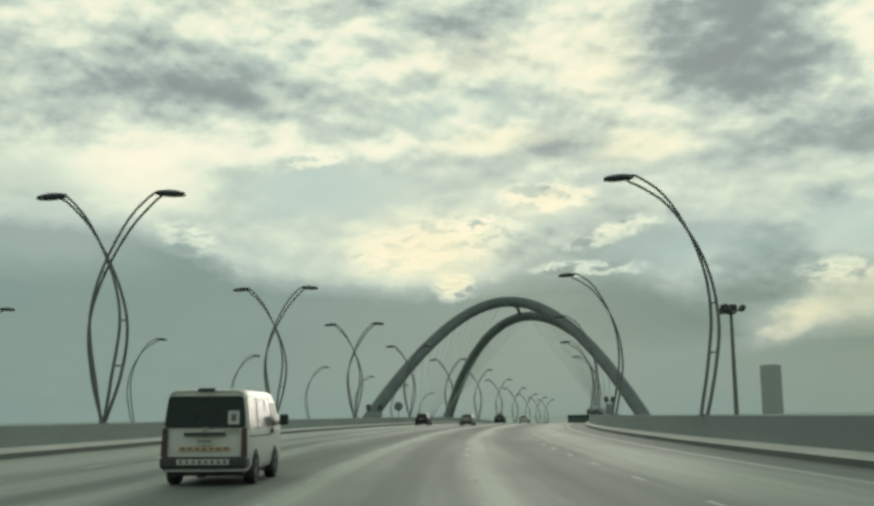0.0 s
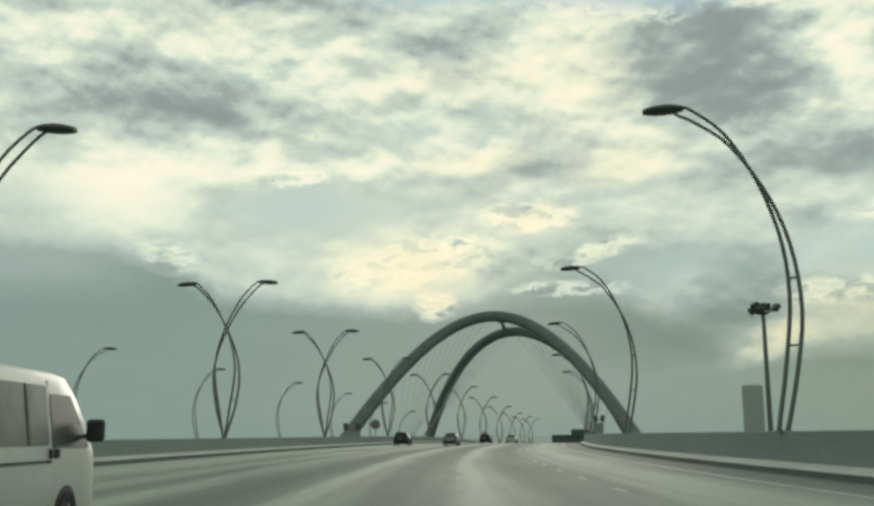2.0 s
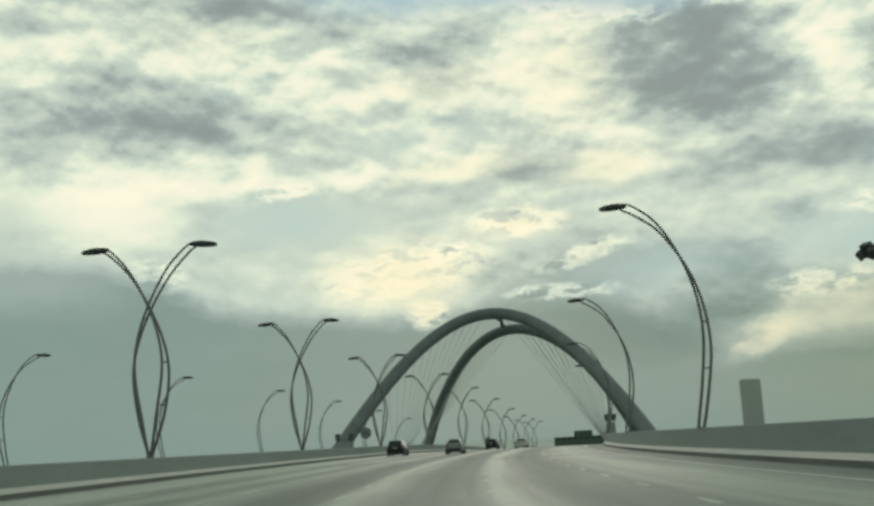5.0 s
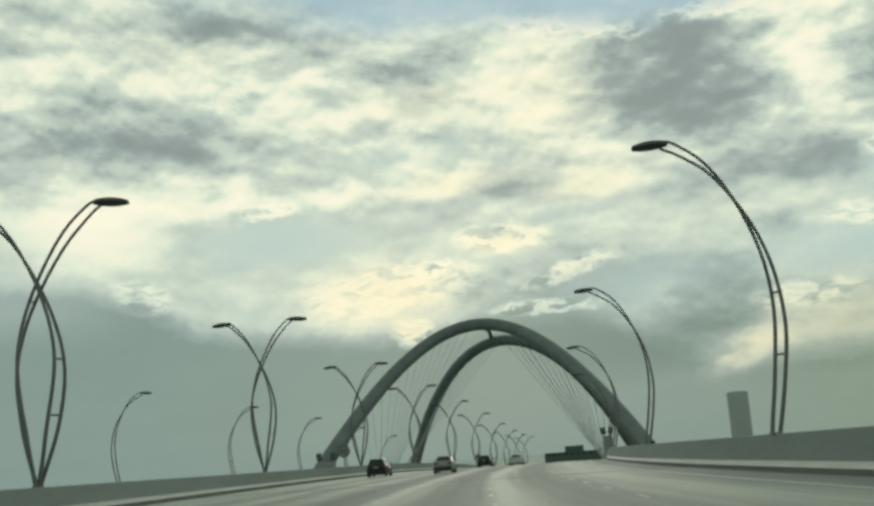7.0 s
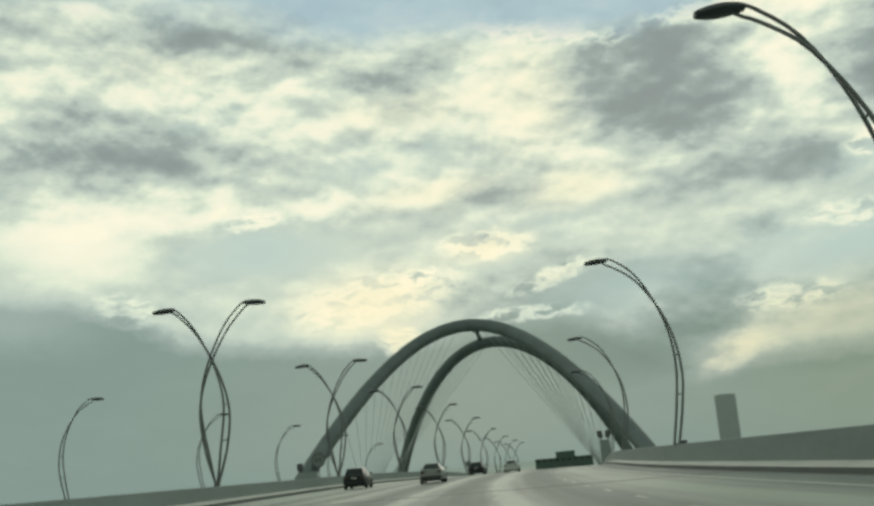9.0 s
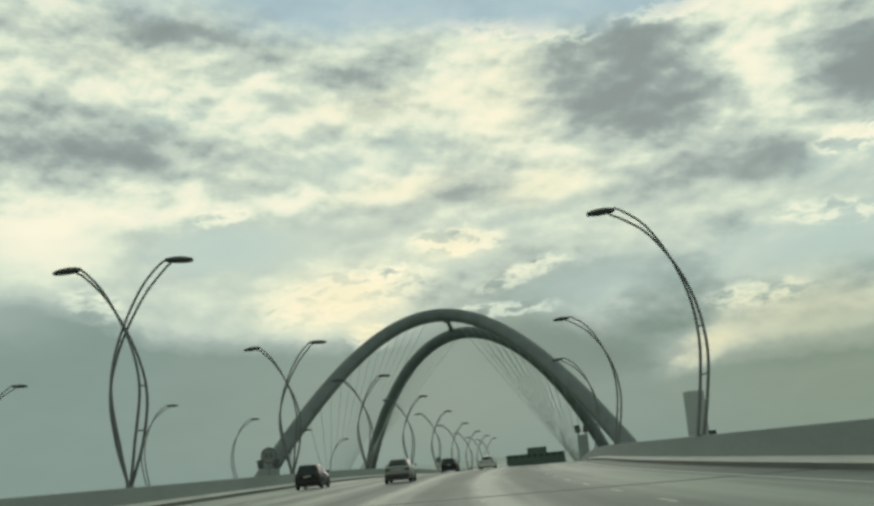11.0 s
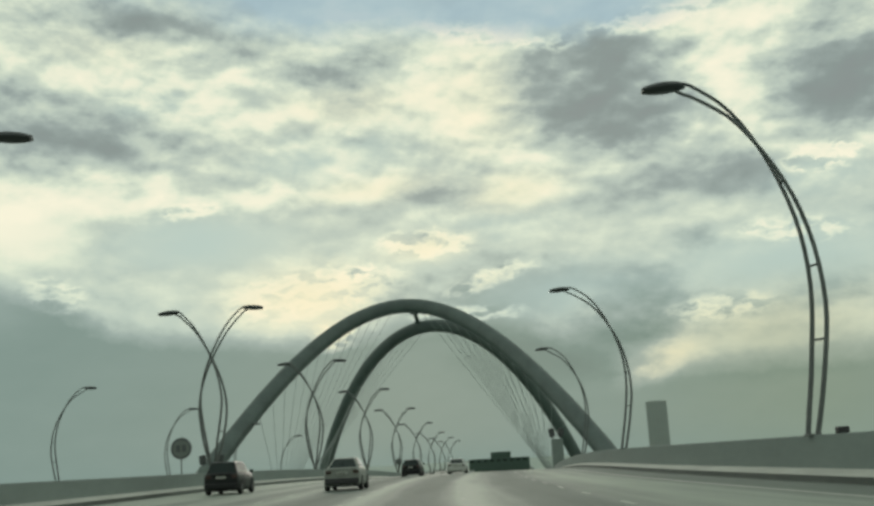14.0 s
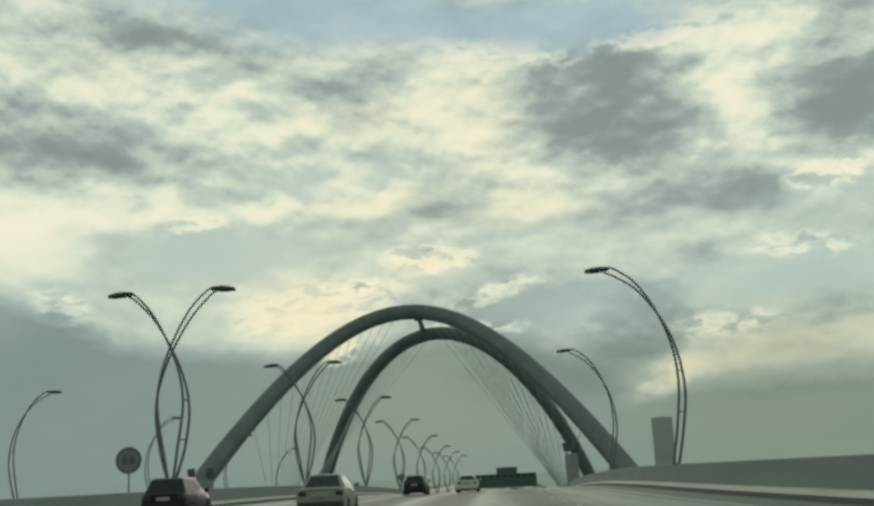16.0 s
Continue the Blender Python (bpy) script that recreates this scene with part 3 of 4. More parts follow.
def arch(side, label):
    root = tagged(empty("bridge_arch", ARCH_M), label, "arch", "leaning arches")
    n, k = 72, 16
    bm = bmesh.new()
    rings = []
    for i in range(n + 1):
        u = math.sin((-1 + 2 * i / n) * math.pi / 2) * 0.35 + (-1 + 2 * i / n) * 0.65
        p = arch_point(u, side)
        d = (arch_point(u + 0.004, side) - arch_point(u - 0.004, side)).normalized()
        a = d.cross(Vector((0, 1, 0))).normalized()
        b = d.cross(a).normalized()
        wide = (1.72 if side < 0 else 1.55) + 0.2 * abs(u) ** 3
        rings.append([p + wide * (math.copysign(abs(math.cos(t)) ** 0.8, math.cos(t)) * a + math.copysign(abs(math.sin(t)) ** 0.8, math.sin(t)) * b) for t in (2 * math.pi * j / k for j in range(k))])
    loft(bm, rings)
    smooth(part("rib", bm, M_ARCH, root), 30)
    for f in (-1, 1):
        bm = bmesh.new()
        p = arch_point(f * 0.985, side)
        box(bm, p.x - 3.2, p.x + 3.2, p.y - 3.4, p.y + 3.4, -7.0, -0.4, 0.15)
        part("pedestal", bm, M_KERB, root, "pale concrete foot block")
    # hangers down to the deck edges
    for f in (-1, 1):
        for i in range(13):
            u = f * ((0.13 if f > 0 else 0.06) + 0.059 * i)
            p = arch_point(u, side)
            p.z -= 1.5
            q = Vector((29.3 if f > 0 else -31.25, p.y + (side * 6.0 - p.y) * 0.25, 0))
            q.z = (1.40 if f > 0 else 1.10) - sag(ARCH_S + q.y)
            bm = bmesh.new()
            tube(bm, [p, q], 0.05, 6)
            part("hanger", bm, M_CABLE, root)
    return root


arch(-1, "huge grey-blue steel arch leaning away over the road")
arch(1, "huge grey-blue steel arch behind, leaning forward over the road")
tie = tagged(empty("crown_strut", ARCH_M), "short steel strut joining the crowns of the arches", "strut")
bm = bmesh.new()
a, b = arch_point(0.08, -1), arch_point(-0.08, 1)
tube(bm, [a + Vector((0, 0.3, -1.2)), b + Vector((0, -0.3, 1.2))], 0.55, 12)
smooth(part("strut_tube", bm, M_ARCH, tie))
for p, z in ((a, -1.75), (b, 1.5)):
    bm = bmesh.new()
    box(bm, p.x - 0.9, p.x + 0.9, p.y - 0.9, p.y + 0.9, p.z + z - 0.2, p.z + z + 0.2, 0.05)
    part("strut_collar", bm, M_ARCH, tie)

# ---- far tower ----
tower = tagged(empty("tower", pose(726, 2965, -7.0, 0, 0, -14)), "tall plain grey slab tower standing far off in haze", "tower")
bm = bmesh.new()
box(bm, -28, 28, -15, 15, 0, 134, 1.0)
part("shaft", bm, M_TOWER, tower)
bm = bmesh.new()
box(bm, -20, 20, -10, 10, 134, 136, 0.5)
part("roof_plant", bm, M_TOWER, tower)
for i in range(5):
    bm = bmesh.new()
    box(bm, -26 + 10.6 * i, -17.5 + 10.6 * i, -15.4, -14.9, 4, 130)
    part("window_band", bm, M_TOWER_GLASS, tower)


# ---- vehicles ----
M_WHITE = material("white_car_paint", (0.47, 0.485, 0.455), 0.42, vary=0.10, scale=1.4, coat=0.2)
M_SILVER = material("pale_beige_car_paint", (0.24, 0.255, 0.232), 0.58, vary=0.08, scale=2.0, coat=0.03)
M_BLACK = material("black_car_paint", (0.012, 0.013, 0.014), 0.42, vary=0.1, scale=2.0, coat=0.05, spec=0.3)
M_GLASS = material("dark_car_glass", (0.020, 0.029, 0.028), 0.30, vary=0.1, spec=0.2)
# grey-green mottle puts the reflected sky into the side glass colour
M_SIDE_GLASS = material("tinted_side_glass", (0.085, 0.10, 0.09), 0.22, vary=0.35, scale=1.2, spec=0.3)
M_TYRE = material("tyre_rubber", (0.02, 0.02, 0.02), 0.85, vary=0.2, scale=6)
M_RIM = material("dull_wheel_metal", (0.22, 0.22, 0.22), 0.45, metal=0.7)
M_TRIM = material("black_plastic_trim", (0.03, 0.03, 0.032), 0.6)
M_TAIL = material("tail_lamp_plastic", (0.042, 0.019, 0.015), 0.4)
M_PLATE = material("plate_white", (0.40, 0.41, 0.37), 0.5)
M_AMBER = material("amber_reflective_tape", (0.42, 0.31, 0.16), 0.5)
M_BADGE = material("dull_badge_metal", (0.30, 0.29, 0.26), 0.5, metal=0.3)
M_PAPER = material("paper_notice", (0.42, 0.44, 0.42), 0.7)
M_BARS = material("dull_print", (0.12, 0.12, 0.11), 0.7)
M_CHROME = material("worn_chrome", (0.55, 0.55, 0.55), 0.25, metal=0.9)


def mirror_x(rows):
    return rows + [(-x, z) for x, z in rows[::-1]]


def skin(bm, outline, depth, place):
    """A thin panel: outline of (a, b), each point set by place(a, b, d), d being the way out."""
    return loft(bm, [[place(a, b, 0.0) for a, b in outline], [place(a, b, depth) for a, b in outline]])


def rounded(a0, a1, b0, b1, r=0.05, slant0=0.0, slant1=0.0):
    """Outline of a rounded rectangle, its upper ends moved by the slants."""
    pts = []
    for ca, cb, start in ((a1 - r, b1 - r, 0), (a0 + r, b1 - r, 90), (a0 + r, b0 + r, 180), (a1 - r, b0 + r, 270)):
        for k in range(4):
            t = radians(start + 30 * k)
            a, b = ca + r * math.cos(t), cb + r * math.sin(t)
            u = (b - b0) / (b1 - b0)
            pts.append((a + u * (slant0 if ca < (a0 + a1) / 2 else slant1), b))
    return pts


def lathe(bm, profile, sides, place):
    rings = [[place(r * math.cos(t), r * math.sin(t), d) for t in (2 * math.pi * k / sides for k in range(sides))] for r, d in profile]
    return loft(bm, rings)


def wheel(root, x, y, r=0.33, w=0.22):
    f = 1 if x > 0 else -1
    bm = bmesh.new()
    put = lambda a, b, d: (x + f * d, y + a, r + b)
    lathe(bm, [(r * 0.62, -w), (r * 0.93, -w), (r, -w + 0.03), (r, -0.03), (r * 0.93, 0.0), (r * 0.64, -0.01), (r * 0.60, -0.04)], 28, put)
    hub = smooth(part("wheel", bm, M_TYRE, root, "black rubber tyre"))
    bm = bmesh.new()
    lathe(bm, [(r * 0.62, -0.06), (r * 0.60, -0.03), (r * 0.30, -0.045), (r * 0.16, -0.015), (r * 0.05, -0.012)], 20, put)
    smooth(part("rim", bm, M_RIM, hub, "dull metal wheel rim"))
    for k in range(5):
        bm = bmesh.new()
        t = 2 * math.pi * k / 5
        p, q = (0.18 * r * math.cos(t), 0.18 * r * math.sin(t)), (0.58 * r * math.cos(t), 0.58 * r * math.sin(t))
        tube(bm, [put(*p, -0.02), put(*q, -0.025)], 0.03, 6)
        part("spoke", bm, M_RIM, hub)


def wheel_arch(root, x, y, r):
    f = 1 if x > 0 else -1
    bm = bmesh.new()
    lathe(bm, [(r * 1.16, -0.25), (r * 1.16, 0.006), (r * 1.02, 0.008)], 28, lambda a, b, d: (x + f * d, y + a, max(r + b, 0.16)))
    part("wheel_arch", bm, M_TRIM, root, "black wheel housing")


def bars(root, x0, x1, z0, z1, y, n, mat=None, name="print_bar", gap=0.35):
    step = (x1 - x0) / n
    for i in range(n):
        bm = bmesh.new()
        box(bm, x0 + step * (i + gap / 2), x0 + step * (i + 1 - gap / 2), y - 0.004, y + 0.004, z0, z1)
        part(name, bm, mat or M_BARS, root)


def minibus(m):
    root = tagged(empty("minibus", m), "white passenger minibus with dark windows and amber rear tape", "minibus")

    def half(z):
        return 0.84 if z < 1.1 else 0.84 - 0.11 * (z - 1.1) / 0.95

    def ring(y, top, narrow=0.0, lean=0.0, low=0.30):
        rows = []
        for k, zf in enumerate((0.0, 0.06, 0.25, 0.45, 0.60, 0.80, 0.92, 0.975, 1.0)):
            z = low + (top - low) * zf
            w = half(z) - narrow
            w -= (0.06, 0.01, 0, 0, 0, 0, 0.005, 0.04, 0.14)[k]
            rows.append((w, z))
        return [(x, y + lean * (z - 0.3), z) for x, z in mirror_x(rows)]

    bm = bmesh.new()
    loft(bm, [ring(0.03, 1.90, 0.06, 0.07), ring(0.0, 1.94, 0.02, 0.07), ring(0.10, 1.965, 0.0, 0.06), ring(0.7, 1.985), ring(2.2, 1.99), ring(3.4, 1.985), ring(3.72, 1.955, 0.0), ring(3.95, 1.82, 0.0),
              ring(4.25, 1.50, 0.0), ring(4.5, 1.16, 0.01), ring(4.66, 1.06, 0.04), ring(4.74, 0.92, 0.10)])
    body = smooth(part("body", bm, M_WHITE, root), 28)
    rear = lambda a, b, d: (a, 0.0 + 0.07 * (b - 0.3) - 0.012 - d, b)
    side = lambda f: (lambda a, b, d: (f * (half(b) - 0.004 + d), a, b))
    bm = bmesh.new()
    skin(bm, [(x * (1 - 0.07 * (z - 1.2) / 0.6), z) for x, z in rounded(-0.78, 0.78, 1.19, 1.83, 0.07)], 0.012, rear)
    window = part("rear_window", bm, M_GLASS, root, "wide dark rear window")
    bm = bmesh.new()
    skin(bm, rounded(0.44, 0.66, 1.25, 1.53, 0.01), 0.006, lambda a, b, d: (a, rear(a, b, 0)[1] - 0.014 - d, b))
    notice = part("notice", bm, M_PAPER, window, "pale paper notice stuck inside the glass")
    bars(window, 0.48, 0.62, 1.32, 1.46, rear(0, 1.37, 0.022)[1], 1)
    for f in (-1, 1):
        for a0, a1 in ((0.26, 1.30), (1.32, 2.32), (2.34, 2.94)):
            bm = bmesh.new()
            skin(bm, rounded(a0, a1, 1.17, 1.80, 0.05), 0.010, side(f))
            part("side_window", bm, M_SIDE_GLASS, root, "grey tinted side window")
        for a in (1.31, 2.33):
            bm = bmesh.new()
            skin(bm, rounded(a - 0.035, a + 0.035, 1.17, 1.80, 0.02), 0.016, side(f))
            part("window_divider", bm, M_TRIM, root, "black strip between the windows")
        bm = bmesh.new()
        skin(bm, rounded(3.05, 4.30, 1.14, 1.72, 0.05, 0.0, -0.55), 0.012, side(f))
        part("cab_window", bm, M_GLASS, root, "dark sloping cab door window")
        bm = bmesh.new()
        skin(bm, rounded(0.25, 3.0, 0.985, 1.015, 0.012), 0.012, side(f))
        part("slide_rail", bm, M_TRIM, root, "dark slot of the sliding door")
        for y in (2.98, 3.16):
            bm = bmesh.new()
            skin(bm, rounded(y - 0.05, y + 0.05, 1.03, 1.13, 0.02), 0.03, side(f))
            part("door_handle", bm, M_TRIM, root, "black door handle")
        for y in (1.32, 3.0):
            bm = bmesh.new()
            skin(bm, rounded(y - 0.006, y + 0.006, 0.45, 1.86, 0.004), 0.005, side(f))
            part("door_gap", bm, M_BARS, root)
        wheel_arch(root, f * 0.84, 0.95, 0.34)
        wheel_arch(root, f * 0.84, 3.55, 0.34)
        wheel(root, f * 0.868, 0.95, 0.34)
        wheel(root, f * 0.868, 3.55, 0.34)
        bm = bmesh.new()
        box(bm, f * 0.97 - 0.10, f * 0.97 + 0.10, 4.02, 4.12, 1.20, 1.46, 0.04)
        mir = part("mirror", bm, M_TRIM, root, "black door mirror")
        bm = bmesh.new()
        tube(bm, [(f * 0.80, 4.05, 1.25), (f * 0.90, 4.06, 1.28)], 0.025, 8)
        part("mirror_arm", bm, M_TRIM, mir)
        bm = bmesh.new()
        skin(bm, rounded(0.71, 0.835, 0.60, 1.18, 0.03, 0, -0.02) if f > 0 else rounded(-0.835, -0.71, 0.60, 1.18, 0.03, 0.02, 0), 0.03, rear)
        part("tail_lamp", bm, M_TAIL, root, "tall dark red tail lamp")
    bm = bmesh.new()
    box(bm, 0.60, 0.72, 4.6, 4.68, 1.02, 1.16, 0.03)
    tube(bm, [(0.62, 4.62, 0.98), (0.70, 4.70, 1.24)], 0.02, 8)
    part("nose_mirror", bm, M_TRIM, root, "small round mirror at the nose")
    bm = bmesh.new()
    skin(bm, rounded(-0.40, 0.40, 1.02, 1.09, 0.02), 0.05, rear)
    part("tailgate_handle", bm, M_TRIM, root, "black tailgate handle bar")
    bm = bmesh.new()
    skin(bm, rounded(-0.17, 0.17, 0.84, 0.98, 0.01), 0.012, rear)
    plate = part("number_plate", bm, M_PLATE, root, "pale number plate")
    bars(plate, -0.13, 0.13, 0.88, 0.94, rear(0, 0.9, 0.014)[1], 4)
    bm = bmesh.new()
    skin(bm, rounded(-0.50, 0.50, 0.72, 0.80, 0.008), 0.010, rear)
    tape = part("reflective_tape", bm, M_AMBER, root, "amber reflective tape")
    bars(tape, -0.48, 0.48, 0.735, 0.785, rear(0, 0.76, 0.012)[1], 7, gap=0.45)
    bm = bmesh.new()
    skin(bm, rounded(0.36, 0.64, 1.10, 1.15, 0.008), 0.008, rear)
    part("badge", bm, M_BADGE, root, "faded printed strip on the tailgate")
    bm = bmesh.new()
    lathe(bm, [(0.06, 0.0), (0.06, 0.010), (0.045, 0.012), (0.02, 0.009)], 16, lambda a, b, d: rear(a, 1.17 + b, d))
    part("emblem", bm, M_BADGE, root, "small dull oval emblem")
    bm = bmesh.new()
    box(bm, -0.16, 0.16, 0.06, 0.22, 1.93, 1.995, 0.02)
    part("high_brake_lamp", bm, M_TRIM, root, "dark high brake lamp")
    bm = bmesh.new()
    box(bm, -0.84, 0.84, -0.10, 0.30, 0.36, 0.60, 0.06)
    bumper = part("rear_bumper", bm, M_TRIM, root, "dark rear bumper")
    bm = bmesh.new()
    box(bm, -0.50, 0.50, -0.112, -0.095, 0.44, 0.55, 0.004)
    part("bumper_tape", bm, M_PLATE, bumper, "grey and dark striped tape")
    bars(bumper, -0.48, 0.48, 0.46, 0.53, -0.113, 8, gap=0.5)
    bm = bmesh.new()
    box(bm, -0.70, 0.70, 0.3, 4.3, 0.20, 0.36)
    part("underbody", bm, M_TRIM, root, "dark underbody")
    return root


def car(m, name, label, category, paint, shape):
    """A passenger car built from its proportions; y points ahead, the tail at 0."""
    L, W, H = shape["size"]
    belt, roof_w, tail, nose = shape["belt"], shape["roof_w"], shape["tail"], shape["nose"]
    gr, gf, rr, rf = shape["glass"]  # rear and front of the glasshouse at the belt, then at the roof
    r, hw = shape["wheel"], W / 2
    root = tagged(empty(name, m), label, category)

    def ring(y, top, w, low):
        rows = [(w - 0.10, low), (w - 0.03, low + 0.08), (w, low + 0.22), (w, (low + top) / 2 + 0.08), (w - 0.03, top - 0.10), (w - 0.09, top - 0.02), (w - 0.30, top)]
        return [(x, y, z) for x, z in mirror_x(rows)]

    bm = bmesh.new()
    loft(bm, [ring(0.04, tail - 0.10, hw - 0.14, 0.34), ring(0.0, tail - 0.06, hw - 0.07, 0.30), ring(0.12, tail, hw - 0.02, 0.24), ring(gr, belt, hw, 0.22), ring(L * 0.45, belt, hw, 0.20),
              ring(gf, belt - 0.01, hw - 0.01, 0.20), ring(L - 0.9, nose + 0.06, hw - 0.03, 0.22), ring(L - 0.25, nose - 0.06, hw - 0.10, 0.25), ring(L, nose - 0.22, hw - 0.28, 0.30)])
    smooth(part("body", bm, paint, root), 30)
    # glasshouse
    bw = hw - 0.10
    lower = [(-bw, gr, belt - 0.03), (bw, gr, belt - 0.03), (bw, gf, belt - 0.03), (-bw, gf, belt - 0.03)]
    upper = [(-roof_w, rr, H - 0.04), (roof_w, rr, H - 0.04), (roof_w, rf, H - 0.04), (-roof_w, rf, H - 0.04)]
    bm = bmesh.new()
    low, up = [bm.verts.new(p) for p in lower], [bm.verts.new(p) for p in upper]
    crown_v = [bm.verts.new((x * 0.86, y + (0.16 if y == rr else -0.2), H)) for x, y, z in upper]
    for a, b in ((low, up), (up, crown_v)):
        for i in range(4):
            bm.faces.new((a[i], a[(i + 1) % 4], b[(i + 1) % 4], b[i]))
    bm.faces.new(crown_v)
    bmesh.ops.recalc_face_normals(bm, faces=bm.faces)
    bmesh.ops.bevel(bm, geom=list(bm.edges), offset=0.035, segments=2, affect="EDGES", profile=0.5)
    smooth(part("roof", bm, paint, root), 30)

    def pane(name, i, u0, u1, v0=0.10, v1=0.93, text=""):
        a, b, c, d = (Vector(p) for p in (lower[i], lower[(i + 1) % 4], upper[(i + 1) % 4], upper[i]))
        n = (b - a).cross(d - a).normalized()
        mid = sum((Vector(p) for p in lower + upper), Vector()) / 8
        if n.dot(a - mid) < 0:
            n = -n
        at = lambda u, v, k: (a.lerp(b, u)).lerp(d.lerp(c, u), v) + n * (0.006 + k)
        bm = bmesh.new()
        skin(bm, rounded(u0, u1, v0, v1, 0.06), 0.008, at)
        part(name, bm, M_GLASS, root, text)

    pane("rear_window", 0, 0.07, 0.93, text="dark rear window")
    pane("windscreen", 2, 0.06, 0.94, text="dark windscreen")
    for i in (1, 3):
        for u0, u1 in shape["side"]:
            pane("side_window", i, *((u0, u1) if i == 1 else (1 - u1, 1 - u0)), text="dark side window")
    for f in (-1, 1):
        for y in (L * 0.19, L * 0.80):
            wheel_arch(root, f * (hw + 0.002), y, r)
            wheel(root, f * (hw + 0.03), y, r)
        bm = bmesh.new()
        x0, x1 = sorted((f * (hw - 0.42), f * (hw - 0.06)))
        t0, t1 = shape["lamp"]
        box(bm, x0 + 0.06, x1 - 0.02, -0.012, 0.16, t0 + 0.03, t1 - 0.03, 0.03)
        part("tail_lamp", bm, M_TAIL, root, "dark red tail lamp")
        bm = bmesh.new()
        x0, x1 = sorted((f * (hw + 0.01), f * (hw + 0.20)))
        box(bm, x0, x1, gf - 0.55, gf - 0.42, belt - 0.02, belt + 0.14, 0.04)
        part("mirror", bm, paint, root)
        for y in (L * 0.36, L * 0.58):
            bm = bmesh.new()
            x0, x1 = sorted((f * (hw - 0.03), f * (hw + 0.015)))
            box(bm, x0, x1, y - 0.10, y + 0.10, belt - 0.20, belt - 0.16, 0.01)
            part("door_handle", bm, paint, root)
        bm = bmesh.new()
        tube(bm, [(f * 0.45, -0.03, 0.24), (f * 0.45, 0.30, 0.26)], 0.035, 10)
        part("exhaust", bm, M_CHROME, root, "short exhaust pipe")
    bm = bmesh.new()
    box(bm, -hw + 0.07, hw - 0.07, -0.06, 0.30, 0.30, 0.56, 0.06)
    part("rear_bumper", bm, shape["bumper"], root)
    bm = bmesh.new()
    z0 = shape["plate"]
    box(bm, -0.26, 0.26, -0.075, -0.055 + 0.06, z0, z0 + 0.12, 0.005)
    plate = part("number_plate", bm, M_PLATE, root, "pale number plate")
    bars(plate, -0.22, 0.22, z0 + 0.035, z0 + 0.085, -0.078, 5)
    bm = bmesh.new()
    box(bm, -hw + 0.25, hw - 0.25, 0.15, L - 0.3, 0.17, 0.30)
    part("underbody", bm, M_TRIM, root, "dark underbody")
    return root


SALOON = {"size": (4.75, 1.82, 1.45), "belt": 0.98, "roof_w": 0.56, "tail": 1.02, "nose": 0.86, "glass": (0.55, 3.55, 1.25, 2.75), "wheel": 0.32, "side": ((0.13, 0.50), (0.53, 0.90)),
          "lamp": (0.72, 0.92), "bumper": M_TRIM, "plate": 0.72}
OFFROAD = {"size": (4.60, 1.88, 1.64), "belt": 1.06, "roof_w": 0.64, "tail": 1.09, "nose": 0.98, "glass": (0.16, 3.40, 0.52, 2.60), "wheel": 0.37, "side": ((0.05, 0.30), (0.33, 0.60), (0.63, 0.92)),
           "lamp": (0.78, 1.02), "bumper": M_BLACK, "plate": 0.80}
HATCH = {"size": (4.3, 1.78, 1.55), "belt": 1.02, "roof_w": 0.60, "tail": 1.05, "nose": 0.92, "glass": (0.18, 3.15, 0.55, 2.45), "wheel": 0.32, "side": ((0.08, 0.48), (0.51, 0.90)),
         "lamp": (0.78, 1.02), "bumper": M_BLACK, "plate": 0.76}
SALOON_WHITE = {**SALOON, "bumper": M_WHITE}


def on_lane(s, off):
    x, y, h = on_road(s, off)
    tilt = math.degrees(math.atan(0.0067))
    return pose(x, y, crown(off) - sag(s + 2.3), 0, tilt if off > 0 else -tilt, -math.degrees(h))


minibus(on_lane(21.9, 12.0) @ Matrix.Diagonal((1.12, 1.0, 1.05, 1.0)))
car(on_lane(153.0, 5.1) @ Matrix.Diagonal((1.0, 1.0, 1.06, 1.0)), "offroad_car", "black off-road car with dark glass, driving away", "car", M_BLACK, OFFROAD)
car(on_lane(148.5, 12.1) @ Matrix.Diagonal((1.0, 1.0, 1.10, 1.0)), "saloon_car", "pale beige saloon car with a dark rear window", "car", M_SILVER, SALOON)
car(on_lane(195.0, 12.1), "hatchback_car", "small black hatchback car far along the bridge", "car", M_BLACK, HATCH)
car(on_lane(200.5, 16.0), "saloon_car", "white saloon car far along the bridge", "car", M_WHITE, SALOON_WHITE)
car(on_lane(330.0, 19.5), "hatchback_car", "tiny dark car near the horizon", "car", M_BLACK, HATCH)


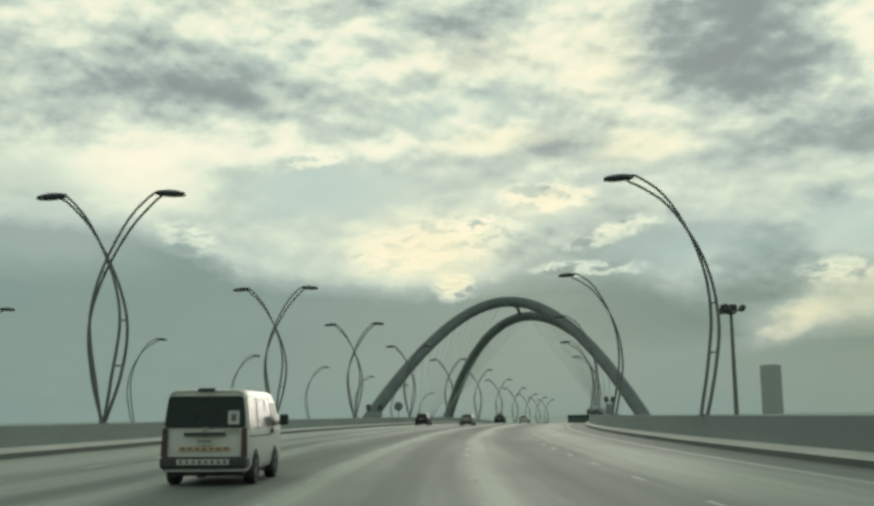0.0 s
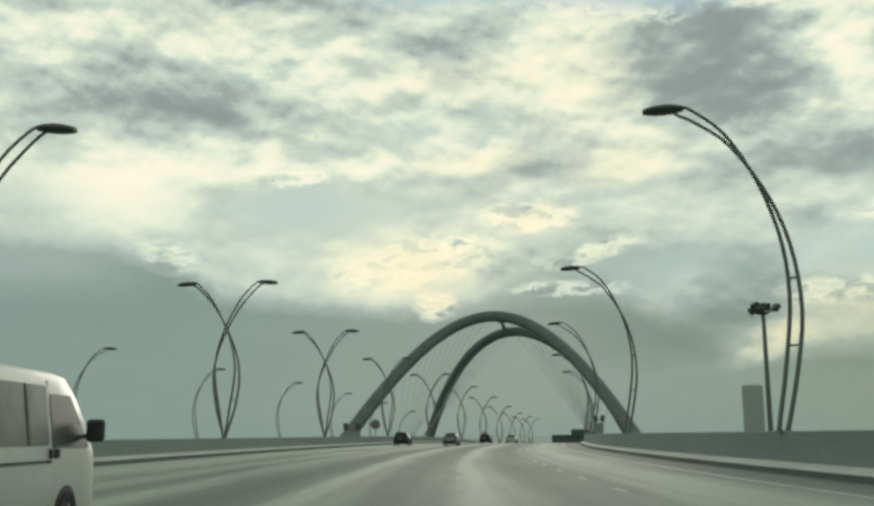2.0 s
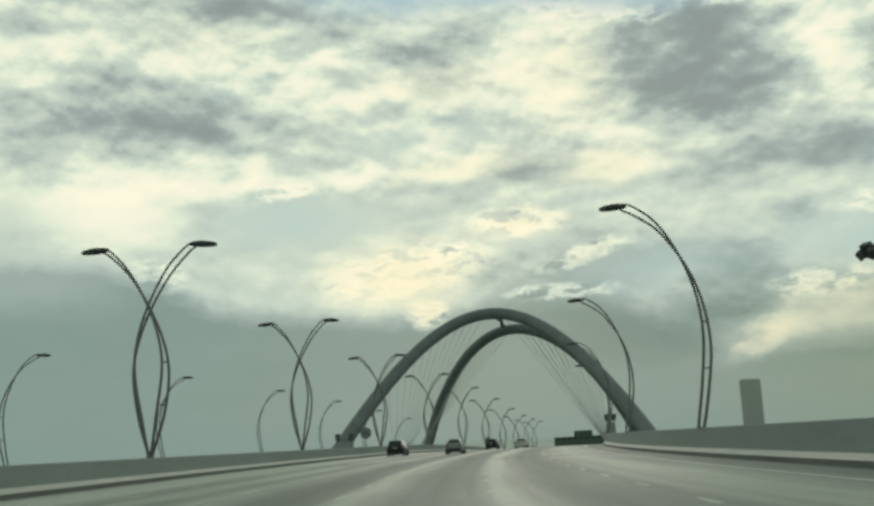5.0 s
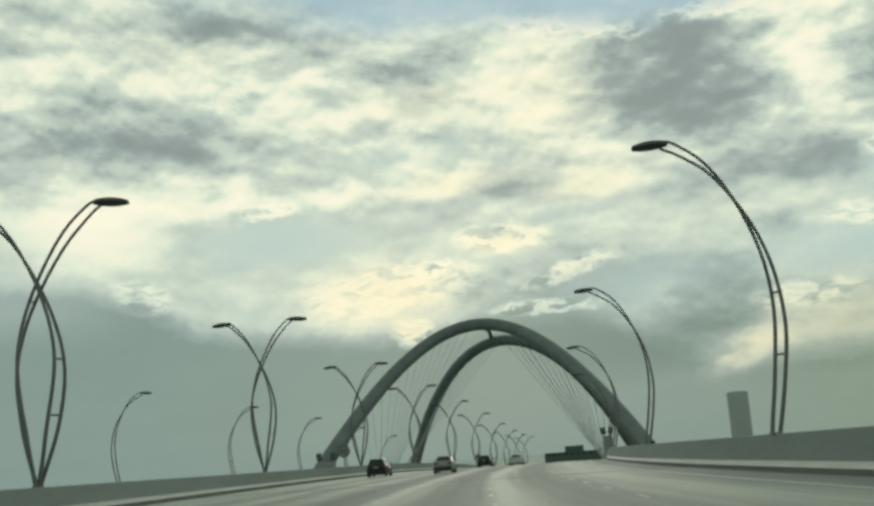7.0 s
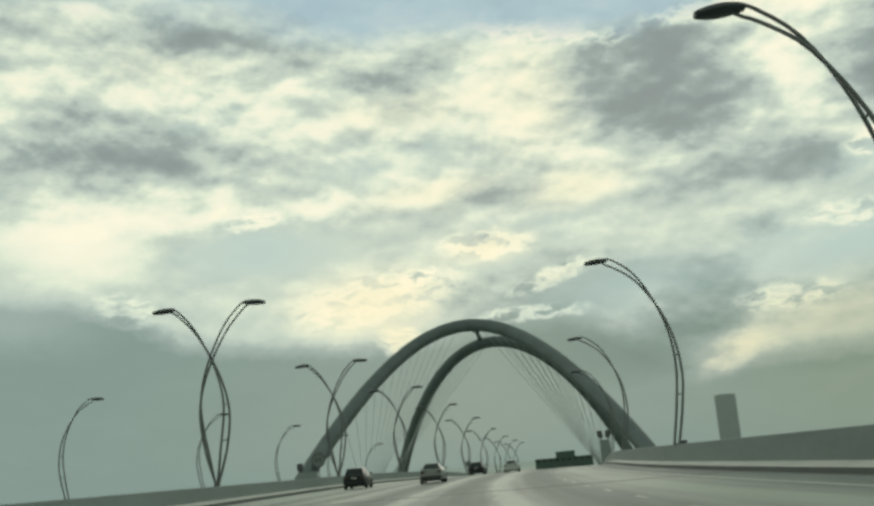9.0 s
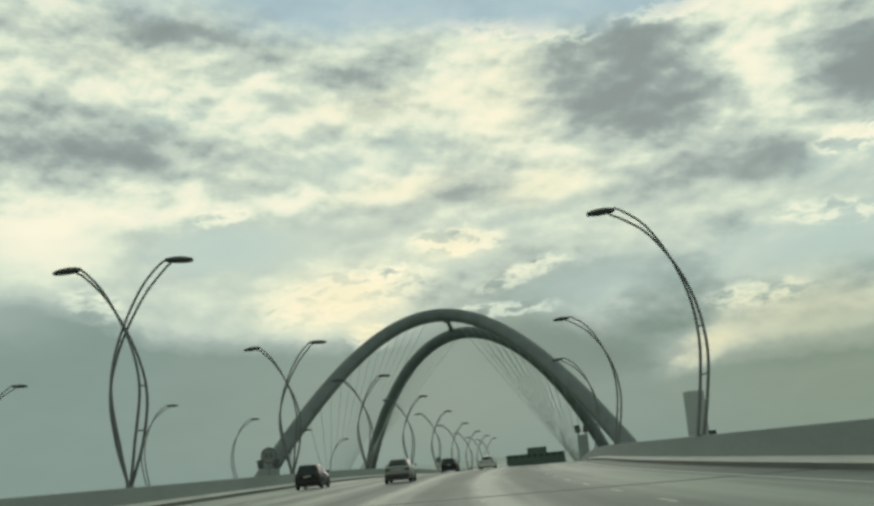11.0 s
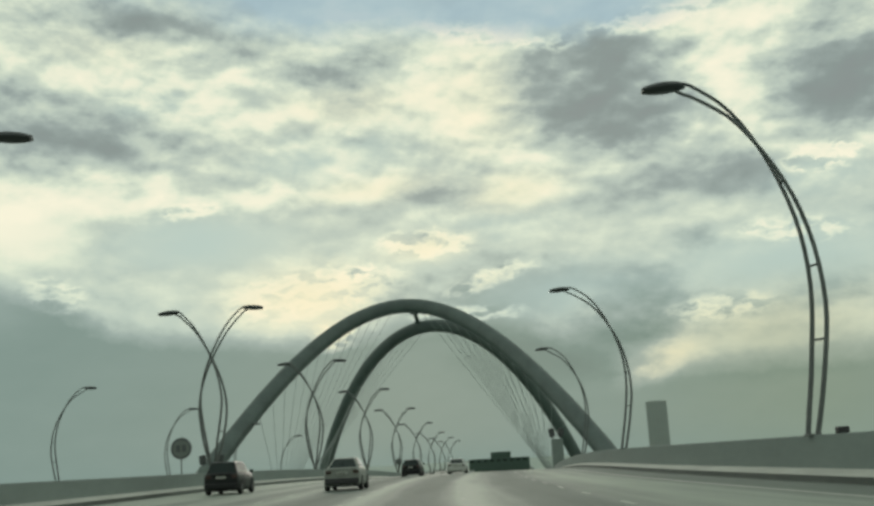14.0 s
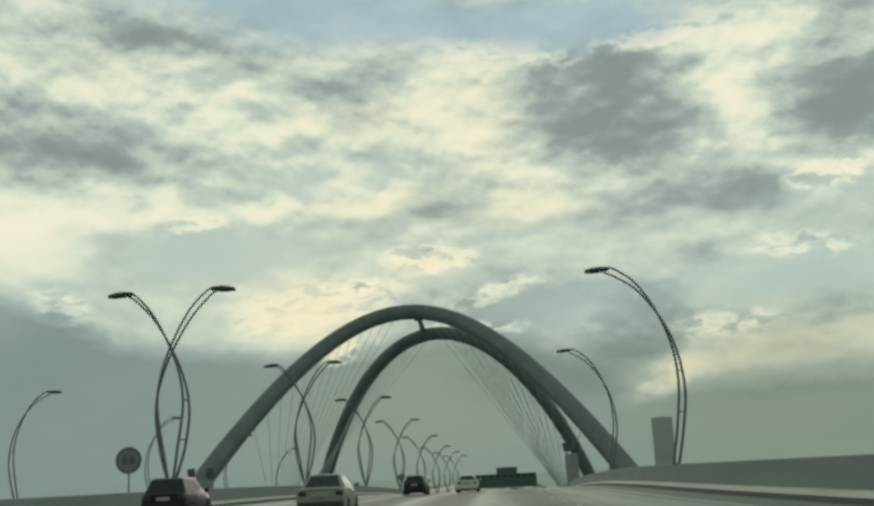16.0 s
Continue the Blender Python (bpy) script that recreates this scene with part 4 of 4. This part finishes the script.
# ---- signs, mast, floodlights, gantry ----
def round_sign(s, off, label, height=3.1, r=0.62):
    root = tagged(empty("round_sign", along(s, off, 1.40)), label, "road sign")
    h = height - 1.40
    bm = bmesh.new()
    tube(bm, [(0, 0.03, 0), (0, 0.03, h + 0.4)], 0.045, 10)
    part("post", bm, M_LAMP, root)
    bm = bmesh.new()
    lathe(bm, [(r, 0.0), (r, 0.035), (r * 0.86, 0.037)], 36, lambda a, b, d: (a, -d, h + b))
    rim = part("disc", bm, M_SIGN_BACK, root, "dark round disc with a rim")
    bm = bmesh.new()
    lathe(bm, [(r * 0.80, 0.036), (r * 0.80, 0.040), (r * 0.5, 0.0405)], 32, lambda a, b, d: (a, -d, h + b))
    part("sign_face", bm, M_SIGN_FACE, rim, "dull grey sign face")
    for x0, x1 in ((-0.30, -0.05), (0.05, 0.30)):
        bm = bmesh.new()
        box(bm, x0 * r / 0.62, x1 * r / 0.62, -0.046, -0.040, h - 0.22, h + 0.22, 0.0)
        part("print_bar", bm, M_SIGN_BACK, rim)
    return root


M_SIGN_FACE = material("sign_face", (0.15, 0.17, 0.16), 0.6, vary=0.1)
round_sign(166.0, -0.62, "round dark traffic sign on a post on the median", 3.1, 0.7)
round_sign(296.0, 0.0, "round dark traffic sign on the median near the arch", 3.6)


def light_mast(x, y, top):
    root = tagged(empty("light_mast", pose(x, y, -7.0)), "tall dark mast with a ring of floodlights beside the bridge", "light mast")
    bm = bmesh.new()
    tube(bm, [(0, 0, 0), (0, 0, top * 0.5), (0, 0, top)], [0.26, 0.20, 0.14], 12)
    smooth(part("pole", bm, M_LAMP, root))
    bm = bmesh.new()
    lathe(bm, [(0.30, 0.0), (0.45, 0.08), (0.45, 0.16), (0.20, 0.22)], 16, lambda a, b, d: (a, b, top - 0.15 + d))
    part("head_ring", bm, M_HEAD, root)
    # a crown of tilted floodlights on short arms, crowded on one side
    for t, reach, up in ((165, 0.80, 0.12), (205, 0.62, 0.45), (240, 0.80, 0.10), (275, 0.55, 0.36), (110, 0.60, 0.30), (15, 1.05, 0.38)):
        c, k = math.cos(radians(t)), math.sin(radians(t))
        bm = bmesh.new()
        box(bm, -0.20, 0.20, -0.33, 0.33, -0.26, 0.26, 0.07)
        turn = Matrix.Translation((reach * c, reach * k, top + up)) @ Matrix.Rotation(radians(t), 4, "Z") @ Matrix.Rotation(radians(35), 4, "Y")
        bmesh.ops.transform(bm, matrix=turn, verts=bm.verts)
        lamp = part("floodlight", bm, M_HEAD, root, "dark tilted floodlight")
        bm = bmesh.new()
        tube(bm, [(0.1 * c, 0.1 * k, top - 0.15), (reach * c * 0.9, reach * k * 0.9, top + up - 0.05)], 0.06, 8)
        part("bracket", bm, M_HEAD, lamp)
    return root


light_mast(19.5, 91.0, 17.0)


def floodlight_stand(m, label, low, wide, gap, size):
    """low: how far the pale block reaches down; gap: half the distance between the lights."""
    root = tagged(empty("floodlight_stand", m), label, "floodlights")
    bm = bmesh.new()
    box(bm, -wide / 2, wide / 2, -0.8, 0.8, low, 2.6, 0.08)
    part("cabinet", bm, M_CONCRETE, root, "plain grey cabinet")
    for f in (-1, 1):
        bm = bmesh.new()
        box(bm, -0.5 * size, 0.5 * size, -0.35, 0.35, 0.0, 1.35 * size, 0.1)
        bmesh.ops.transform(bm, matrix=Matrix.Translation((f * gap, 0, 3.05)) @ Matrix.Rotation(radians(f * 9), 4, "Y") @ Matrix.Rotation(radians(-12), 4, "X"), verts=bm.verts)
        lamp = part("floodlight", bm, M_HEAD, root, "dark square floodlight")
        bm = bmesh.new()
        tube(bm, [(f * gap, 0, 2.5), (f * gap, 0, 3.3)], 0.09, 8)
        part("bracket", bm, M_HEAD, lamp)
    return root


x, y, h = on_road(302.0, 29.95)
floodlight_stand(pose(x, y, 1.6, 0, 0, -6), "pair of dark floodlights on a pale pier by the parapet", -8.6, 2.2, 0.75, 1.15)
p = ARCH_M @ arch_point(-0.985, -1)
floodlight_stand(pose(p.x + 2.6, p.y - 4.6, 0.3, 0, 0, -6), "pair of dark floodlights on a cabinet at the arch foot", -0.8, 4.6, 1.6, 1.3)

bm = bmesh.new()
box(bm, -0.17, 0.17, -0.15, 0.15, 0, 0.2, 0.03)
tagged(part("junction_box", bm, M_TRIM, None), "small dark box on top of the parapet", "box").matrix_world = along(127.5, R_WALL + 0.2, 1.445)


def far_building(s):
    root = tagged(empty("far_building", along(s, 13.5, 4.3)), "long low dark green building with a roof box, far off", "building")
    bm = bmesh.new()
    box(bm, -15.3, 15.3, -4, 4, -4.5, 2.3, 0.1)
    part("hall", bm, M_SIGN_GREEN, root)
    bm = bmesh.new()
    box(bm, -4.1, 6.0, -3, 3, 2.29, 5.4, 0.1)
    part("roof_box", bm, M_SIGN_GREEN, root)
    for i in range(9):
        bm = bmesh.new()
        box(bm, -14.4 + 3.3 * i, -12.6 + 3.3 * i, -4.05, -3.98, 0.6, 1.7)
        part("window", bm, M_GLASS, root)
    return root


far_building(640.0)
